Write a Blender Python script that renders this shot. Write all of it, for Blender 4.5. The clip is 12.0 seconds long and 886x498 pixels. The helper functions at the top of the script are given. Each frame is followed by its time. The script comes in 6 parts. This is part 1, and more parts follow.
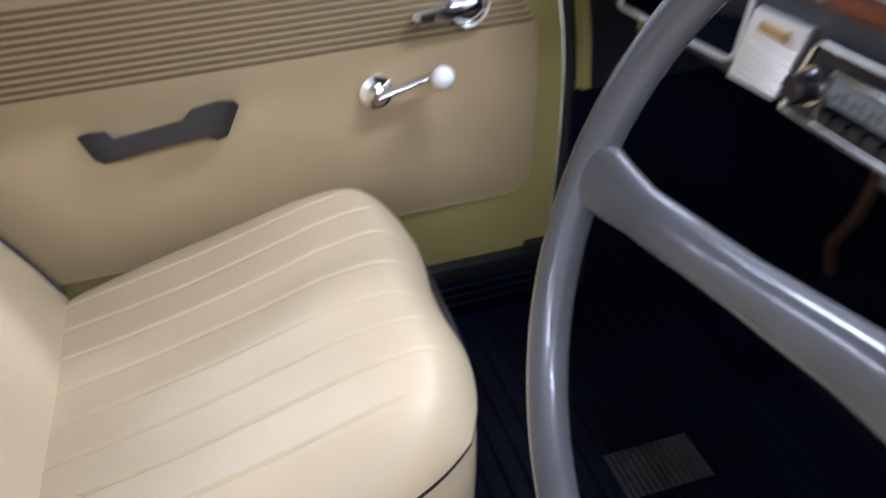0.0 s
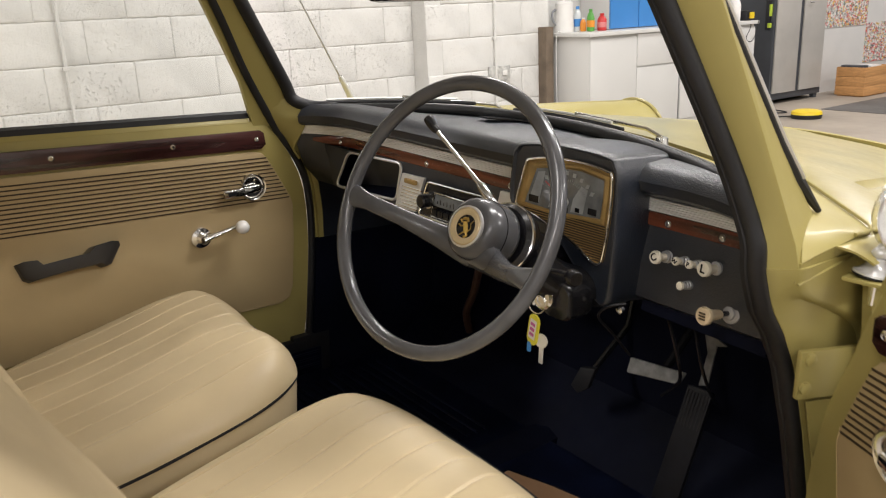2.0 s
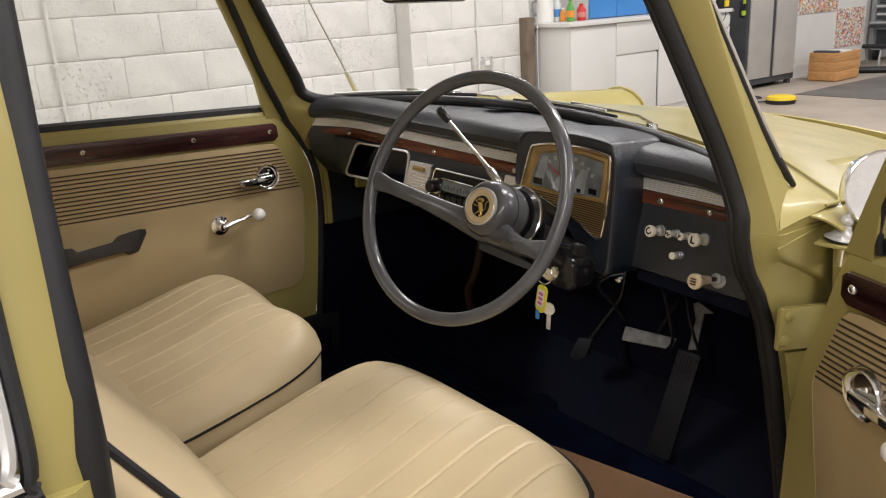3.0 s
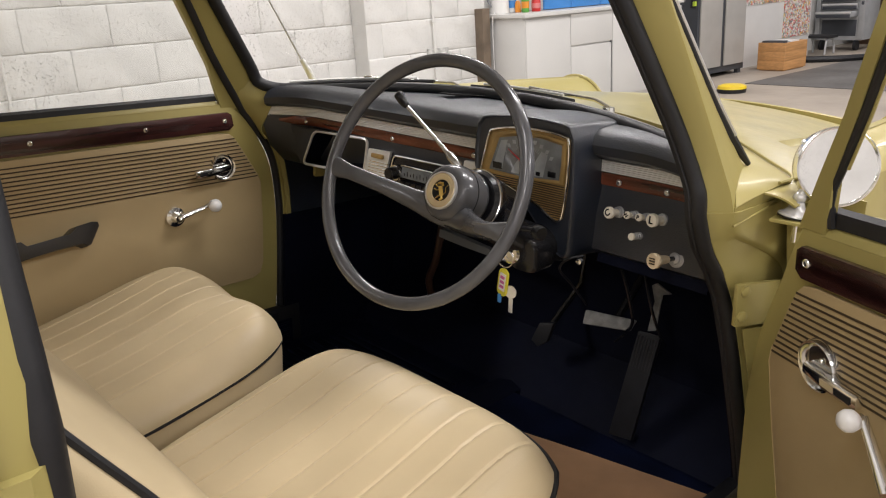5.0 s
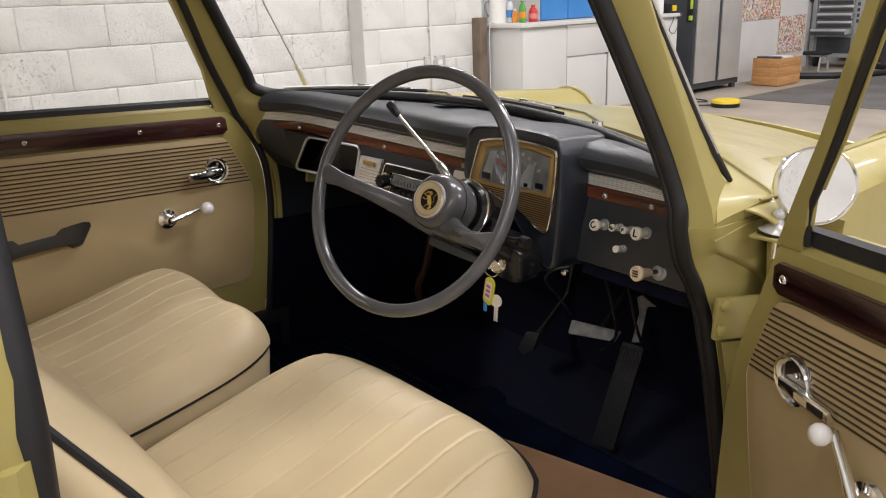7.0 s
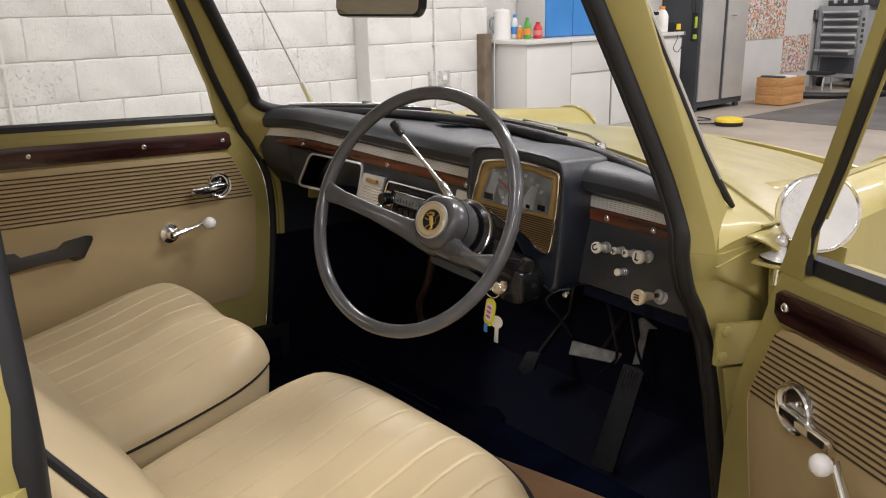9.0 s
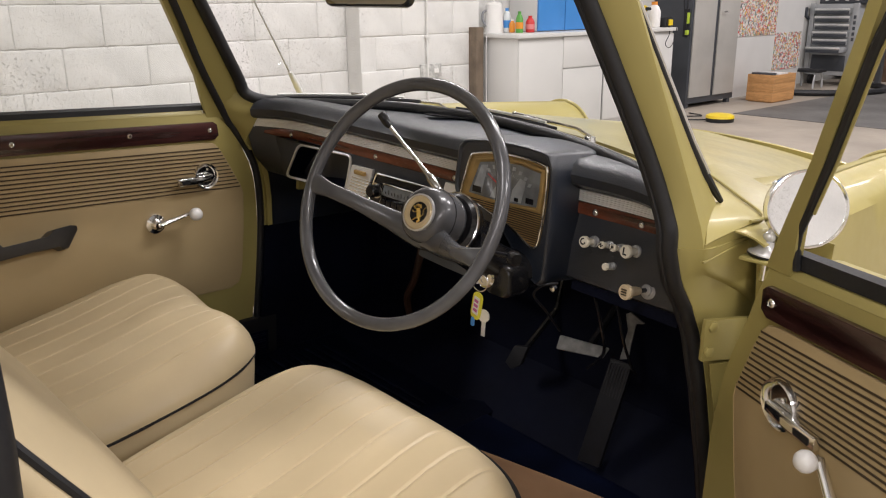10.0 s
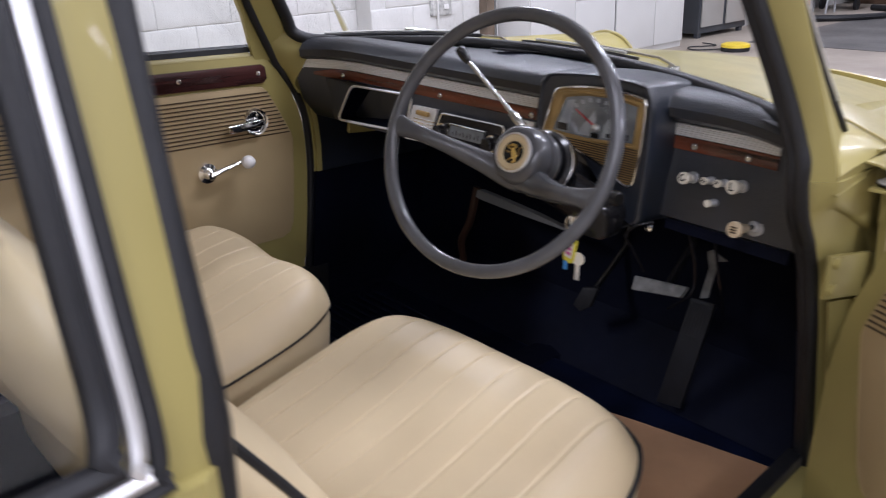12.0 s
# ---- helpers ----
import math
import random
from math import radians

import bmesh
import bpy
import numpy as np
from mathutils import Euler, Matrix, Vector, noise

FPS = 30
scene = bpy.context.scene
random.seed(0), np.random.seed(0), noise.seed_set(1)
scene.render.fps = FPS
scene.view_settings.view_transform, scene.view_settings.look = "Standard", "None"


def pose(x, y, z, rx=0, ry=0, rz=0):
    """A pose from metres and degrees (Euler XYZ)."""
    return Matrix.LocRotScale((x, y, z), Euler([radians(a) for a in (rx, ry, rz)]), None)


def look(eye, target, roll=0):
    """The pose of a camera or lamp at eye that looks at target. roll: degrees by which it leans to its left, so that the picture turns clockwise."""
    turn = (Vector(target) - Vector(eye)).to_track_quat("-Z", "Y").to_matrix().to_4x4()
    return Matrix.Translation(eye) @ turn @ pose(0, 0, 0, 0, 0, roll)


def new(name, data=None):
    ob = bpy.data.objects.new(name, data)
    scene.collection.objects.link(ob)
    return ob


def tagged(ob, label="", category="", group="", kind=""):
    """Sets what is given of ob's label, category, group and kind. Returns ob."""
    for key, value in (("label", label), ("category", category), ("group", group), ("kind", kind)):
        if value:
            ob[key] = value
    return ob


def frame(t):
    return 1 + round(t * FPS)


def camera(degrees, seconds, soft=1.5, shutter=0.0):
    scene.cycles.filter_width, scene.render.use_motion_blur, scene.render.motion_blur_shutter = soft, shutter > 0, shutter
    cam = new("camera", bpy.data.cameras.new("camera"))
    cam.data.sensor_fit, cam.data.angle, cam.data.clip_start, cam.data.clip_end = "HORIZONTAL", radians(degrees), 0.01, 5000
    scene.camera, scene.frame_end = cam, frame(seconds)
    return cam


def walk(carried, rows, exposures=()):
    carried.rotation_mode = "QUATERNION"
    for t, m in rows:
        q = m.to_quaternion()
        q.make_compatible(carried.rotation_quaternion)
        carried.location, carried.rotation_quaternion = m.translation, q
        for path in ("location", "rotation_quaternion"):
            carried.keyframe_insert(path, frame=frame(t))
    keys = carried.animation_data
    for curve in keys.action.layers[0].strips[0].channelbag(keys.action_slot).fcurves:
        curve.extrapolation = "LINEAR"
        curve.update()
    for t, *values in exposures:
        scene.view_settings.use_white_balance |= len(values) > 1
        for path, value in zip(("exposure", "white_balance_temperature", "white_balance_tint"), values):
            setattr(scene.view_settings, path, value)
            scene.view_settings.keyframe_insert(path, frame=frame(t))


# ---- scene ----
cam = camera(59.0, 12.0, soft=1.1, shutter=0.5)
PATH = [
    (0, (0.424, -0.506, 1.097), (-1.164, -0.099, -0.049), -3.9),
    (0.1, (0.462, -0.527, 1.114), (-1.136, -0.045, 0.016), -2.7),
    (0.3, (0.512, -0.549, 1.117), (-1.103, 0.016, 0.088), -2.2),
    (0.5, (0.557, -0.569, 1.116), (-1.078, 0.069, 0.157), -2.1),
    (1, (0.783, -0.696, 1.132), (-0.841, 0.208, 0.394), -0.2),
    (1.5, (1.007, -0.842, 1.18), (-0.538, 0.252, 0.536), 0.9),
    (2, (1.149, -0.996, 1.184), (-0.338, 0.203, 0.594), 1.0),
    (2.5, (1.195, -1.076, 1.199), (-0.281, 0.133, 0.6), 0.4),
    (3, (1.212, -1.127, 1.202), (-0.238, 0.107, 0.59), 0.3),
    (5, (1.21, -1.129, 1.186), (-0.167, 0.179, 0.559), 0.2),
    (5.5, (1.218, -1.131, 1.189), (-0.151, 0.187, 0.566), 0.5),
    (6, (1.221, -1.135, 1.191), (-0.143, 0.189, 0.572), 1.0),
    (6.5, (1.226, -1.135, 1.193), (-0.139, 0.192, 0.578), 1.4),
    (8.5, (1.233, -1.128, 1.204), (-0.15, 0.189, 0.612), 2.2),
    (9, (1.227, -1.13, 1.207), (-0.154, 0.196, 0.628), 2.4),
    (9.5, (1.222, -1.123, 1.203), (-0.149, 0.215, 0.629), 2.7),
    (10, (1.225, -1.119, 1.203), (-0.136, 0.221, 0.61), 3.1),
    (10.5, (1.243, -1.107, 1.195), (-0.109, 0.224, 0.563), 3.2),
    (11, (1.247, -1.1, 1.19), (-0.105, 0.193, 0.484), 2.7),
    (11.5, (1.225, -1.124, 1.193), (-0.123, 0.161, 0.464), 2.1),
    (12, (1.072, -1.19, 1.181), (-0.247, 0.122, 0.447), 1.4),
]
# seconds, stops, white balance
EXPOSE = [(0, 0.95, 5000, 18), (0.5, 0.86, 5100, 20), (1.0, 0.68, 5400, 17), (1.5, 0.40, 5900, 15), (2.0, 0.24, 6300, 13), (2.5, 0.19, 6300, 13), (3.0, 0.15, 6250, 14), (5.0, 0.13, 6200, 15), (6.5, 0.13, 6150, 15),
          (8.5, 0.12, 6150, 15), (10.0, 0.11, 6200, 16), (11.0, 0.15, 6050, 18), (11.5, 0.15, 5650, 18), (12.0, 0.14, 5450, 21)]
# the car stands a little askew in the room: its own axes to the room's
LEVEL = Matrix(((0.99677, -0.06986, 0.03966), (0.06785, 0.99645, 0.04985), (-0.043, -0.047, 0.99797))).to_4x4()
CARM = Matrix.Translation((0.04, -0.5, 0)) @ LEVEL @ Matrix.Translation((-0.04, 0.5, 0))
walk(cam, [(t, CARM @ look(eye, target, roll)) for t, eye, target, roll in PATH], EXPOSE)

# ---- world and lights ----
world = bpy.data.worlds.new("World")
scene.world = world
world.use_nodes = True
world.node_tree.nodes["Background"].inputs[0].default_value = (0.9, 0.95, 1.0, 1)
world.node_tree.nodes["Background"].inputs[1].default_value = 0.05
scene.view_settings.exposure = 0.0


def unseen_ceiling_lamp(x, y, z, sx, sy, watts, warm=(1.0, 0.96, 0.90)):
    d = bpy.data.lights.new("unseen_strip_lamp", "AREA")
    d.shape, d.size, d.size_y, d.energy, d.color = "RECTANGLE", sx, sy, watts, warm
    ob = new("unseen_strip_lamp", d)
    ob.matrix_world = pose(x, y, z)
    return ob


# unseen lamps; (4.2, -6.0) is added to brighten what the wing mirror reflects
for lx, ly, watts in ((4.8, -3.0, 100), (4.8, 1.0, 125), (4.8, 5.5, 115), (1.6, -2.6, 50), (4.2, -6.0, 70), (0.9, 1.6, 95), (1.2, 5.0, 100), (-2.4, -3.5, 120), (-2.2, 2.4, 90), (-2.0, 7.5, 90), (-1.5, 12.0, 110)):
    unseen_ceiling_lamp(lx, ly, 3.6, 0.3, 2.4, watts)


# ---- materials ----
def mat(name, base, rough=0.5, metal=0.0, var=0.08, scale=6.0, bump=0.0, bscale=200.0, coat=0.0, dark=None, spec=0.5, stretch=None, deep=0.002):
    """Principled material: colour varied at two scales by noise, fine relief."""
    m = bpy.data.materials.new(name)
    m.use_nodes = True
    nt = m.node_tree
    b = nt.nodes["Principled BSDF"]
    b.inputs["Roughness"].default_value = rough
    b.inputs["Metallic"].default_value = metal
    b.inputs["Coat Weight"].default_value = coat
    b.inputs["Specular IOR Level"].default_value = spec
    tc = nt.nodes.new("ShaderNodeTexCoord")
    n1 = nt.nodes.new("ShaderNodeTexNoise")
    n1.inputs["Scale"].default_value = scale
    n1.inputs["Detail"].default_value = 6
    if stretch:
        mp = nt.nodes.new("ShaderNodeMapping")
        mp.inputs["Scale"].default_value = stretch
        nt.links.new(tc.outputs["Object"], mp.inputs["Vector"])
        nt.links.new(mp.outputs[0], n1.inputs["Vector"])
    else:
        nt.links.new(tc.outputs["Object"], n1.inputs["Vector"])
    mix = nt.nodes.new("ShaderNodeMix")
    mix.data_type = "RGBA"
    dark = dark or tuple(c * (1 - 2.2 * var) for c in base)
    lite = tuple(min(1, c * (1 + var)) for c in base)
    mix.inputs[6].default_value = (*dark, 1)
    mix.inputs[7].default_value = (*lite, 1)
    ramp = nt.nodes.new("ShaderNodeMapRange")
    ramp.inputs[1].default_value, ramp.inputs[2].default_value = 0.3, 0.65
    nt.links.new(n1.outputs["Fac"], ramp.inputs[0])
    nt.links.new(ramp.outputs[0], mix.inputs[0])
    nt.links.new(mix.outputs[2], b.inputs["Base Color"])
    rr = nt.nodes.new("ShaderNodeMapRange")
    rr.inputs[3].default_value, rr.inputs[4].default_value = rough * 0.85, min(1, rough * 1.15)
    n2 = nt.nodes.new("ShaderNodeTexNoise")
    n2.inputs["Scale"].default_value = scale * 9
    nt.links.new(tc.outputs["Object"], n2.inputs["Vector"])
    nt.links.new(n2.outputs["Fac"], rr.inputs[0])
    nt.links.new(rr.outputs[0], b.inputs["Roughness"])
    if bump:
        n3 = nt.nodes.new("ShaderNodeTexNoise")
        n3.inputs["Scale"].default_value = bscale
        n3.inputs["Detail"].default_value = 3
        nt.links.new(tc.outputs["Object"], n3.inputs["Vector"])
        bp = nt.nodes.new("ShaderNodeBump")
        bp.inputs["Strength"].default_value = bump
        bp.inputs["Distance"].default_value = deep
        nt.links.new(n3.outputs["Fac"], bp.inputs["Height"])
        nt.links.new(bp.outputs[0], b.inputs["Normal"])
    return m


def glass_mat(name, tint=(1, 1, 1), gloss=0.06):
    m = bpy.data.materials.new(name)
    m.use_nodes = True
    nt = m.node_tree
    nt.nodes.clear()
    out = nt.nodes.new("ShaderNodeOutputMaterial")
    tr = nt.nodes.new("ShaderNodeBsdfTransparent")
    tr.inputs[0].default_value = (*tint, 1)
    gl = nt.nodes.new("ShaderNodeBsdfGlossy")
    gl.inputs["Roughness"].default_value = 0.02
    mx = nt.nodes.new("ShaderNodeMixShader")
    mx.inputs[0].default_value = gloss
    nt.links.new(tr.outputs[0], mx.inputs[1])
    nt.links.new(gl.outputs[0], mx.inputs[2])
    nt.links.new(mx.outputs[0], out.inputs[0])
    return m


def block_paint(name):
    """White paint rolled over rough concrete block: open pits in patches, dents, uneven cover."""
    m = mat(name, (0.70, 0.695, 0.675), 0.75, var=0.045, scale=3.0)
    nt = m.node_tree
    b = nt.nodes["Principled BSDF"]
    geo = nt.nodes.new("ShaderNodeNewGeometry")

    def noise_at(scale, detail, lo, hi):
        n = nt.nodes.new("ShaderNodeTexNoise")
        n.inputs["Scale"].default_value, n.inputs["Detail"].default_value = scale, detail
        nt.links.new(geo.outputs["Position"], n.inputs["Vector"])
        r = nt.nodes.new("ShaderNodeMapRange")
        r.inputs[1].default_value, r.inputs[2].default_value = lo, hi
        nt.links.new(n.outputs["Fac"], r.inputs[0])
        return r.outputs[0]

    def math_of(kind, p, q):
        n = nt.nodes.new("ShaderNodeMath")
        n.operation = kind
        for i, v in enumerate((p, q)):
            if isinstance(v, float):
                n.inputs[i].default_value = v
            else:
                nt.links.new(v, n.inputs[i])
        return n.outputs[0]
    pits = math_of("MULTIPLY", noise_at(75, 4, 0.56, 0.72), noise_at(1.7, 3, 0.45, 0.66))
    mix = nt.nodes.new("ShaderNodeMix")
    mix.data_type = "RGBA"
    mix.inputs[7].default_value = (0.30, 0.29, 0.275, 1)
    src = b.inputs["Base Color"].links[0].from_socket
    nt.links.new(src, mix.inputs[6])
    nt.links.new(math_of("MULTIPLY", pits, 0.60), mix.inputs[0])
    nt.links.new(mix.outputs[2], b.inputs["Base Color"])
    height = math_of("SUBTRACT", math_of("ADD", math_of("MULTIPLY", noise_at(9, 5, 0.25, 0.75), 1.0), math_of("MULTIPLY", noise_at(70, 3, 0.3, 0.7), 0.22)), math_of("MULTIPLY", pits, 0.8))
    bp = nt.nodes.new("ShaderNodeBump")
    bp.inputs["Strength"].default_value, bp.inputs["Distance"].default_value = 0.66, 0.008
    nt.links.new(height, bp.inputs["Height"])
    nt.links.new(bp.outputs[0], b.inputs["Normal"])
    return m


PAINT = mat("olive_paint", (0.34, 0.288, 0.098), 0.41, var=0.035, scale=3, coat=0.08, spec=0.35)
# blotches in this olive stand in for patchy reflections on bonnet and wings
BLOTCHED = mat("olive_paint_reflection_blotches", (0.335, 0.288, 0.112), 0.34, var=0.10, scale=9, coat=0.22)
VINYL = mat("tan_vinyl", (0.41, 0.31, 0.162), 0.5, var=0.05, scale=4, bump=0.06, bscale=900)
CREAM = mat("cream_vinyl", (0.56, 0.455, 0.28), 0.42, var=0.06, scale=3.5, bump=0.10, bscale=700)
BLACK = mat("black_vinyl", (0.0088, 0.0130, 0.0228), 0.35, spec=0.95, var=0.2, scale=8, bump=0.8, bscale=420, deep=0.0012)
# black lining, with the footwell's deep shade put into its near-black base
DARK = mat("shaded_black_lining", (0.0016, 0.0027, 0.0102), 0.7, var=0.2, scale=5, bump=0.2, bscale=300, spec=0.12)
RUBBER = mat("black_rubber", (0.0085, 0.0088, 0.0110), 0.54, var=0.15, scale=20)
CHROME = mat("chrome", (0.88, 0.88, 0.88), 0.14, 1.0, var=0.03, scale=12)
SATIN = mat("satin_bright_trim", (0.78, 0.78, 0.78), 0.38, 0.8, var=0.02, scale=10)
ALU = mat("ribbed_aluminium", (0.86, 0.86, 0.85), 0.34, 0.6, var=0.02, scale=4)
GREY = mat("grey_wheel_plastic", (0.076, 0.077, 0.082), 0.25, var=0.12, scale=14, coat=0.3)
WOOD = mat("dark_wood_trim", (0.050, 0.0175, 0.016), 0.20, var=0.36, scale=30, coat=0.35, stretch=(1, 0.10, 1.6))
WOODR = mat("red_wood_trim", (0.118, 0.033, 0.016), 0.26, var=0.42, scale=34, coat=0.4, stretch=(0.10, 1, 1.6))
STRIPE = mat("dark_groove", (0.05, 0.032, 0.014), 0.6, var=0.1, scale=20)
IVORY = mat("ivory_plastic", (0.75, 0.70, 0.58), 0.3, var=0.03, scale=20)
WHITE = mat("white_plastic", (0.80, 0.79, 0.77), 0.3, var=0.02, scale=20)
GOLD = mat("gold_trim", (0.40, 0.265, 0.095), 0.4, 0.35, var=0.14, scale=24, stretch=(0.3, 1, 1))
WORNC = mat("worn_chrome", (0.60, 0.60, 0.60), 0.22, 1.0, var=0.05, scale=20)
# pale low-metal grey: the bright reflection on chrome is put into the colour
PALE_CHROME = mat("chrome_with_painted_sheen", (0.60, 0.60, 0.60), 0.25, 0.35, var=0.05, scale=20)
DULL = mat("dull_nickel", (0.42, 0.42, 0.43), 0.38, 0.6, var=0.1, scale=40)
# black rubber darkened further: colour carries the shade low in the footwell
MATBLK = mat("shaded_black_mat_rubber", (0.0028, 0.0045, 0.0150), 0.46, var=0.2, scale=14, bump=0.2, bscale=200, spec=0.15)
TAN = mat("tan_floor_mat", (0.45, 0.262, 0.140), 0.6, var=0.08, scale=6, bump=0.15, bscale=400)
GLASS = glass_mat("clear_glass", (0.97, 0.98, 0.97), 0.03)
MIRROR = mat("mirror_glass", (0.90, 0.90, 0.90), 0.015, 1.0, var=0.0)
WALLP = block_paint("white_painted_block")
CONC = mat("grey_concrete", (0.33, 0.285, 0.235), 0.55, var=0.12, scale=1.2, bump=0.2, bscale=80)
CABW = mat("white_cabinet_board", (0.66, 0.655, 0.64), 0.4, var=0.02, scale=4)
BLUE = mat("blue_cabinet_board", (0.06, 0.25, 0.62), 0.4, var=0.03, scale=4)
STEEL = mat("grey_locker_door", (0.39, 0.375, 0.35), 0.4, var=0.04, scale=4)
CHAR = mat("charcoal_steel", (0.05, 0.055, 0.065), 0.45, var=0.06, scale=5)
CRATEW = mat("orange_crate_wood", (0.52, 0.27, 0.10), 0.6, var=0.09, scale=20, stretch=(1, 0.25, 3))
YELLOW = mat("yellow_plastic", (0.75, 0.55, 0.02), 0.4, var=0.04, scale=10)


# ---- mesh helpers ----
def link(name, bm, material, smooth=True):
    me = bpy.data.meshes.new(name)
    bmesh.ops.recalc_face_normals(bm, faces=bm.faces)
    bm.to_mesh(me)
    bm.free()
    me.materials.append(material)
    if smooth:
        me.shade_smooth()
        me.set_sharp_from_angle(angle=radians(38))
    return new(name, me)


def part(name, bm, material, parent=None, label="", smooth=True):
    """One mesh object under a thing or under a part; the bmesh is in world coordinates."""
    ob = link(name, bm, material, smooth)
    if parent:
        ob.parent = parent
        o = parent
        m = Matrix.Identity(4)
        chain = []
        while o:
            chain.append(o)
            o = o.parent
        for o in reversed(chain):
            m = m @ o.matrix_parent_inverse @ o.matrix_basis
        ob.matrix_parent_inverse = m.inverted()
    if label:
        ob["label"] = label
    return ob


def thing(name, at, label, category, group="", kind=""):
    ob = new(name)
    ob.empty_display_size = 0.05
    ob.matrix_basis = Matrix.Translation(at)
    return tagged(ob, label, category, group, kind)


def solid(name, bm, material, label, category, group="", kind="", smooth=True):
    return tagged(link(name, bm, material, smooth), label, category, group, kind)


def box(x0, x1, y0, y1, z0, z1, bevel=0.0, seg=2, m=None, bm=None):
    own = bmesh.new()
    bmesh.ops.create_cube(own, size=1, matrix=Matrix.Translation(((x0 + x1) / 2, (y0 + y1) / 2, (z0 + z1) / 2)) @ Matrix.Diagonal((abs(x1 - x0), abs(y1 - y0), abs(z1 - z0), 1)))
    if bevel:
        bmesh.ops.bevel(own, geom=own.edges[:], offset=bevel, segments=seg, profile=0.6, affect="EDGES")
    if m is not None:
        bmesh.ops.transform(own, matrix=m, verts=own.verts)
    return join(bm, own)


def join(bm, own):
    if bm is None:
        return own
    me = bpy.data.meshes.new("tmp")
    own.to_mesh(me)
    own.free()
    bm.from_mesh(me)
    bpy.data.meshes.remove(me)
    return bm


def loft(rings, caps=True, closed=True, bm=None):
    bm = bm or bmesh.new()
    vs = [[bm.verts.new(p) for p in r] for r in rings]
    n = len(vs[0])
    for a, b in zip(vs, vs[1:]):
        for i in range(n if closed else n - 1):
            j = (i + 1) % n
            bm.faces.new((a[i], a[j], b[j], b[i]))
    if caps and closed:
        bm.faces.new(vs[0])
        bm.faces.new(vs[-1][::-1])
    return bm


def smooth_path(pts, per=6, closed=False):
    """Catmull-Rom through the points."""
    P = [Vector(p) for p in pts]
    out = []
    n = len(P)
    for i in range(n if closed else n - 1):
        if closed:
            a, b, c, d = P[i - 1], P[i], P[(i + 1) % n], P[(i + 2) % n]
        else:
            a, b, c, d = P[max(i - 1, 0)], P[i], P[i + 1], P[min(i + 2, n - 1)]
        for k in range(per):
            t = k / per
            out.append(0.5 * (2 * b + (c - a) * t + (2 * a - 5 * b + 4 * c - d) * t * t + (3 * b - a - 3 * c + d) * t ** 3))
    if not closed:
        out.append(P[-1])
    return out


def tube(pts, r, n=10, closed=False, flat=1.0, bm=None):
    """Tube along points; r a number or a list; flat squeezes it along its second axis."""
    P = [Vector(p) for p in pts]
    rs = [float(q) for q in r] if isinstance(r, (list, tuple)) else [float(r)] * len(P)
    rings = []
    ref = None
    for i, p in enumerate(P):
        a = P[i - 1] if (i or closed) else p
        b = P[(i + 1) % len(P)] if (i < len(P) - 1 or closed) else p
        t = (b - a).normalized()
        if ref is None:
            ref = Vector((0, 0, 1)) if abs(t.z) < 0.9 else Vector((0, 1, 0))
        u = t.cross(ref).normalized()
        w = u.cross(t).normalized()
        ref = w
        rings.append([p + rs[i] * (math.cos(2 * math.pi * k / n) * u + flat * math.sin(2 * math.pi * k / n) * w) for k in range(n)])
    if closed:
        rings.append(rings[0])
        bm = loft(rings, caps=False, bm=bm)
        bmesh.ops.remove_doubles(bm, verts=bm.verts, dist=1e-5)
        return bm
    return loft(rings, bm=bm)


def lathe(profile, m, n=24, bm=None):
    """Profile of (radius, height) turned about the local z of m; a profile that never meets the axis becomes a ring."""
    rings = [[m @ Vector((r * math.cos(2 * math.pi * k / n), r * math.sin(2 * math.pi * k / n), h)) for k in range(n)] for r, h in profile]
    if profile[0][0] > 0 and profile[-1][0] > 0:
        rings.append(rings[0])
    own = loft(rings, caps=False)
    bmesh.ops.remove_doubles(own, verts=own.verts, dist=1e-6)
    return join(bm, own)


def prism(pts, way, bm=None, bevel=0.0):
    """Polygon of 3D points pushed along the vector way."""
    own = bmesh.new()
    way = Vector(way)
    a = [own.verts.new(Vector(p)) for p in pts]
    b = [own.verts.new(Vector(p) + way) for p in pts]
    n = len(a)
    own.faces.new(a)
    own.faces.new(b[::-1])
    for i in range(n):
        own.faces.new((a[i], b[i], b[(i + 1) % n], a[(i + 1) % n]))
    if bevel:
        bmesh.ops.bevel(own, geom=own.edges[:], offset=bevel, segments=2, profile=0.6, affect="EDGES")
    return join(bm, own)


def sheet(fn, nu, nv, thick=0.0, bm=None):
    """Surface fn(u, v) over the unit square; thick gives it depth."""
    own = bmesh.new()
    vs = [[own.verts.new(fn(i / nu, j / nv)) for j in range(nv + 1)] for i in range(nu + 1)]
    for i in range(nu):
        for j in range(nv):
            own.faces.new((vs[i][j], vs[i + 1][j], vs[i + 1][j + 1], vs[i][j + 1]))
    if thick:
        bmesh.ops.recalc_face_normals(own, faces=own.faces)
        bmesh.ops.solidify(own, geom=own.faces[:], thickness=thick)
    return join(bm, own)


def rounded(w, h, r, n=5):
    """Outline of a rounded rectangle about the origin, as (a, b) pairs."""
    out = []
    for cx, cy, a0 in ((w / 2 - r, h / 2 - r, 0), (r - w / 2, h / 2 - r, 90), (r - w / 2, r - h / 2, 180), (w / 2 - r, r - h / 2, 270)):
        for k in range(n + 1):
            a = radians(a0 + 90 * k / n)
            out.append((cx + r * math.cos(a), cy + r * math.sin(a)))
    return out


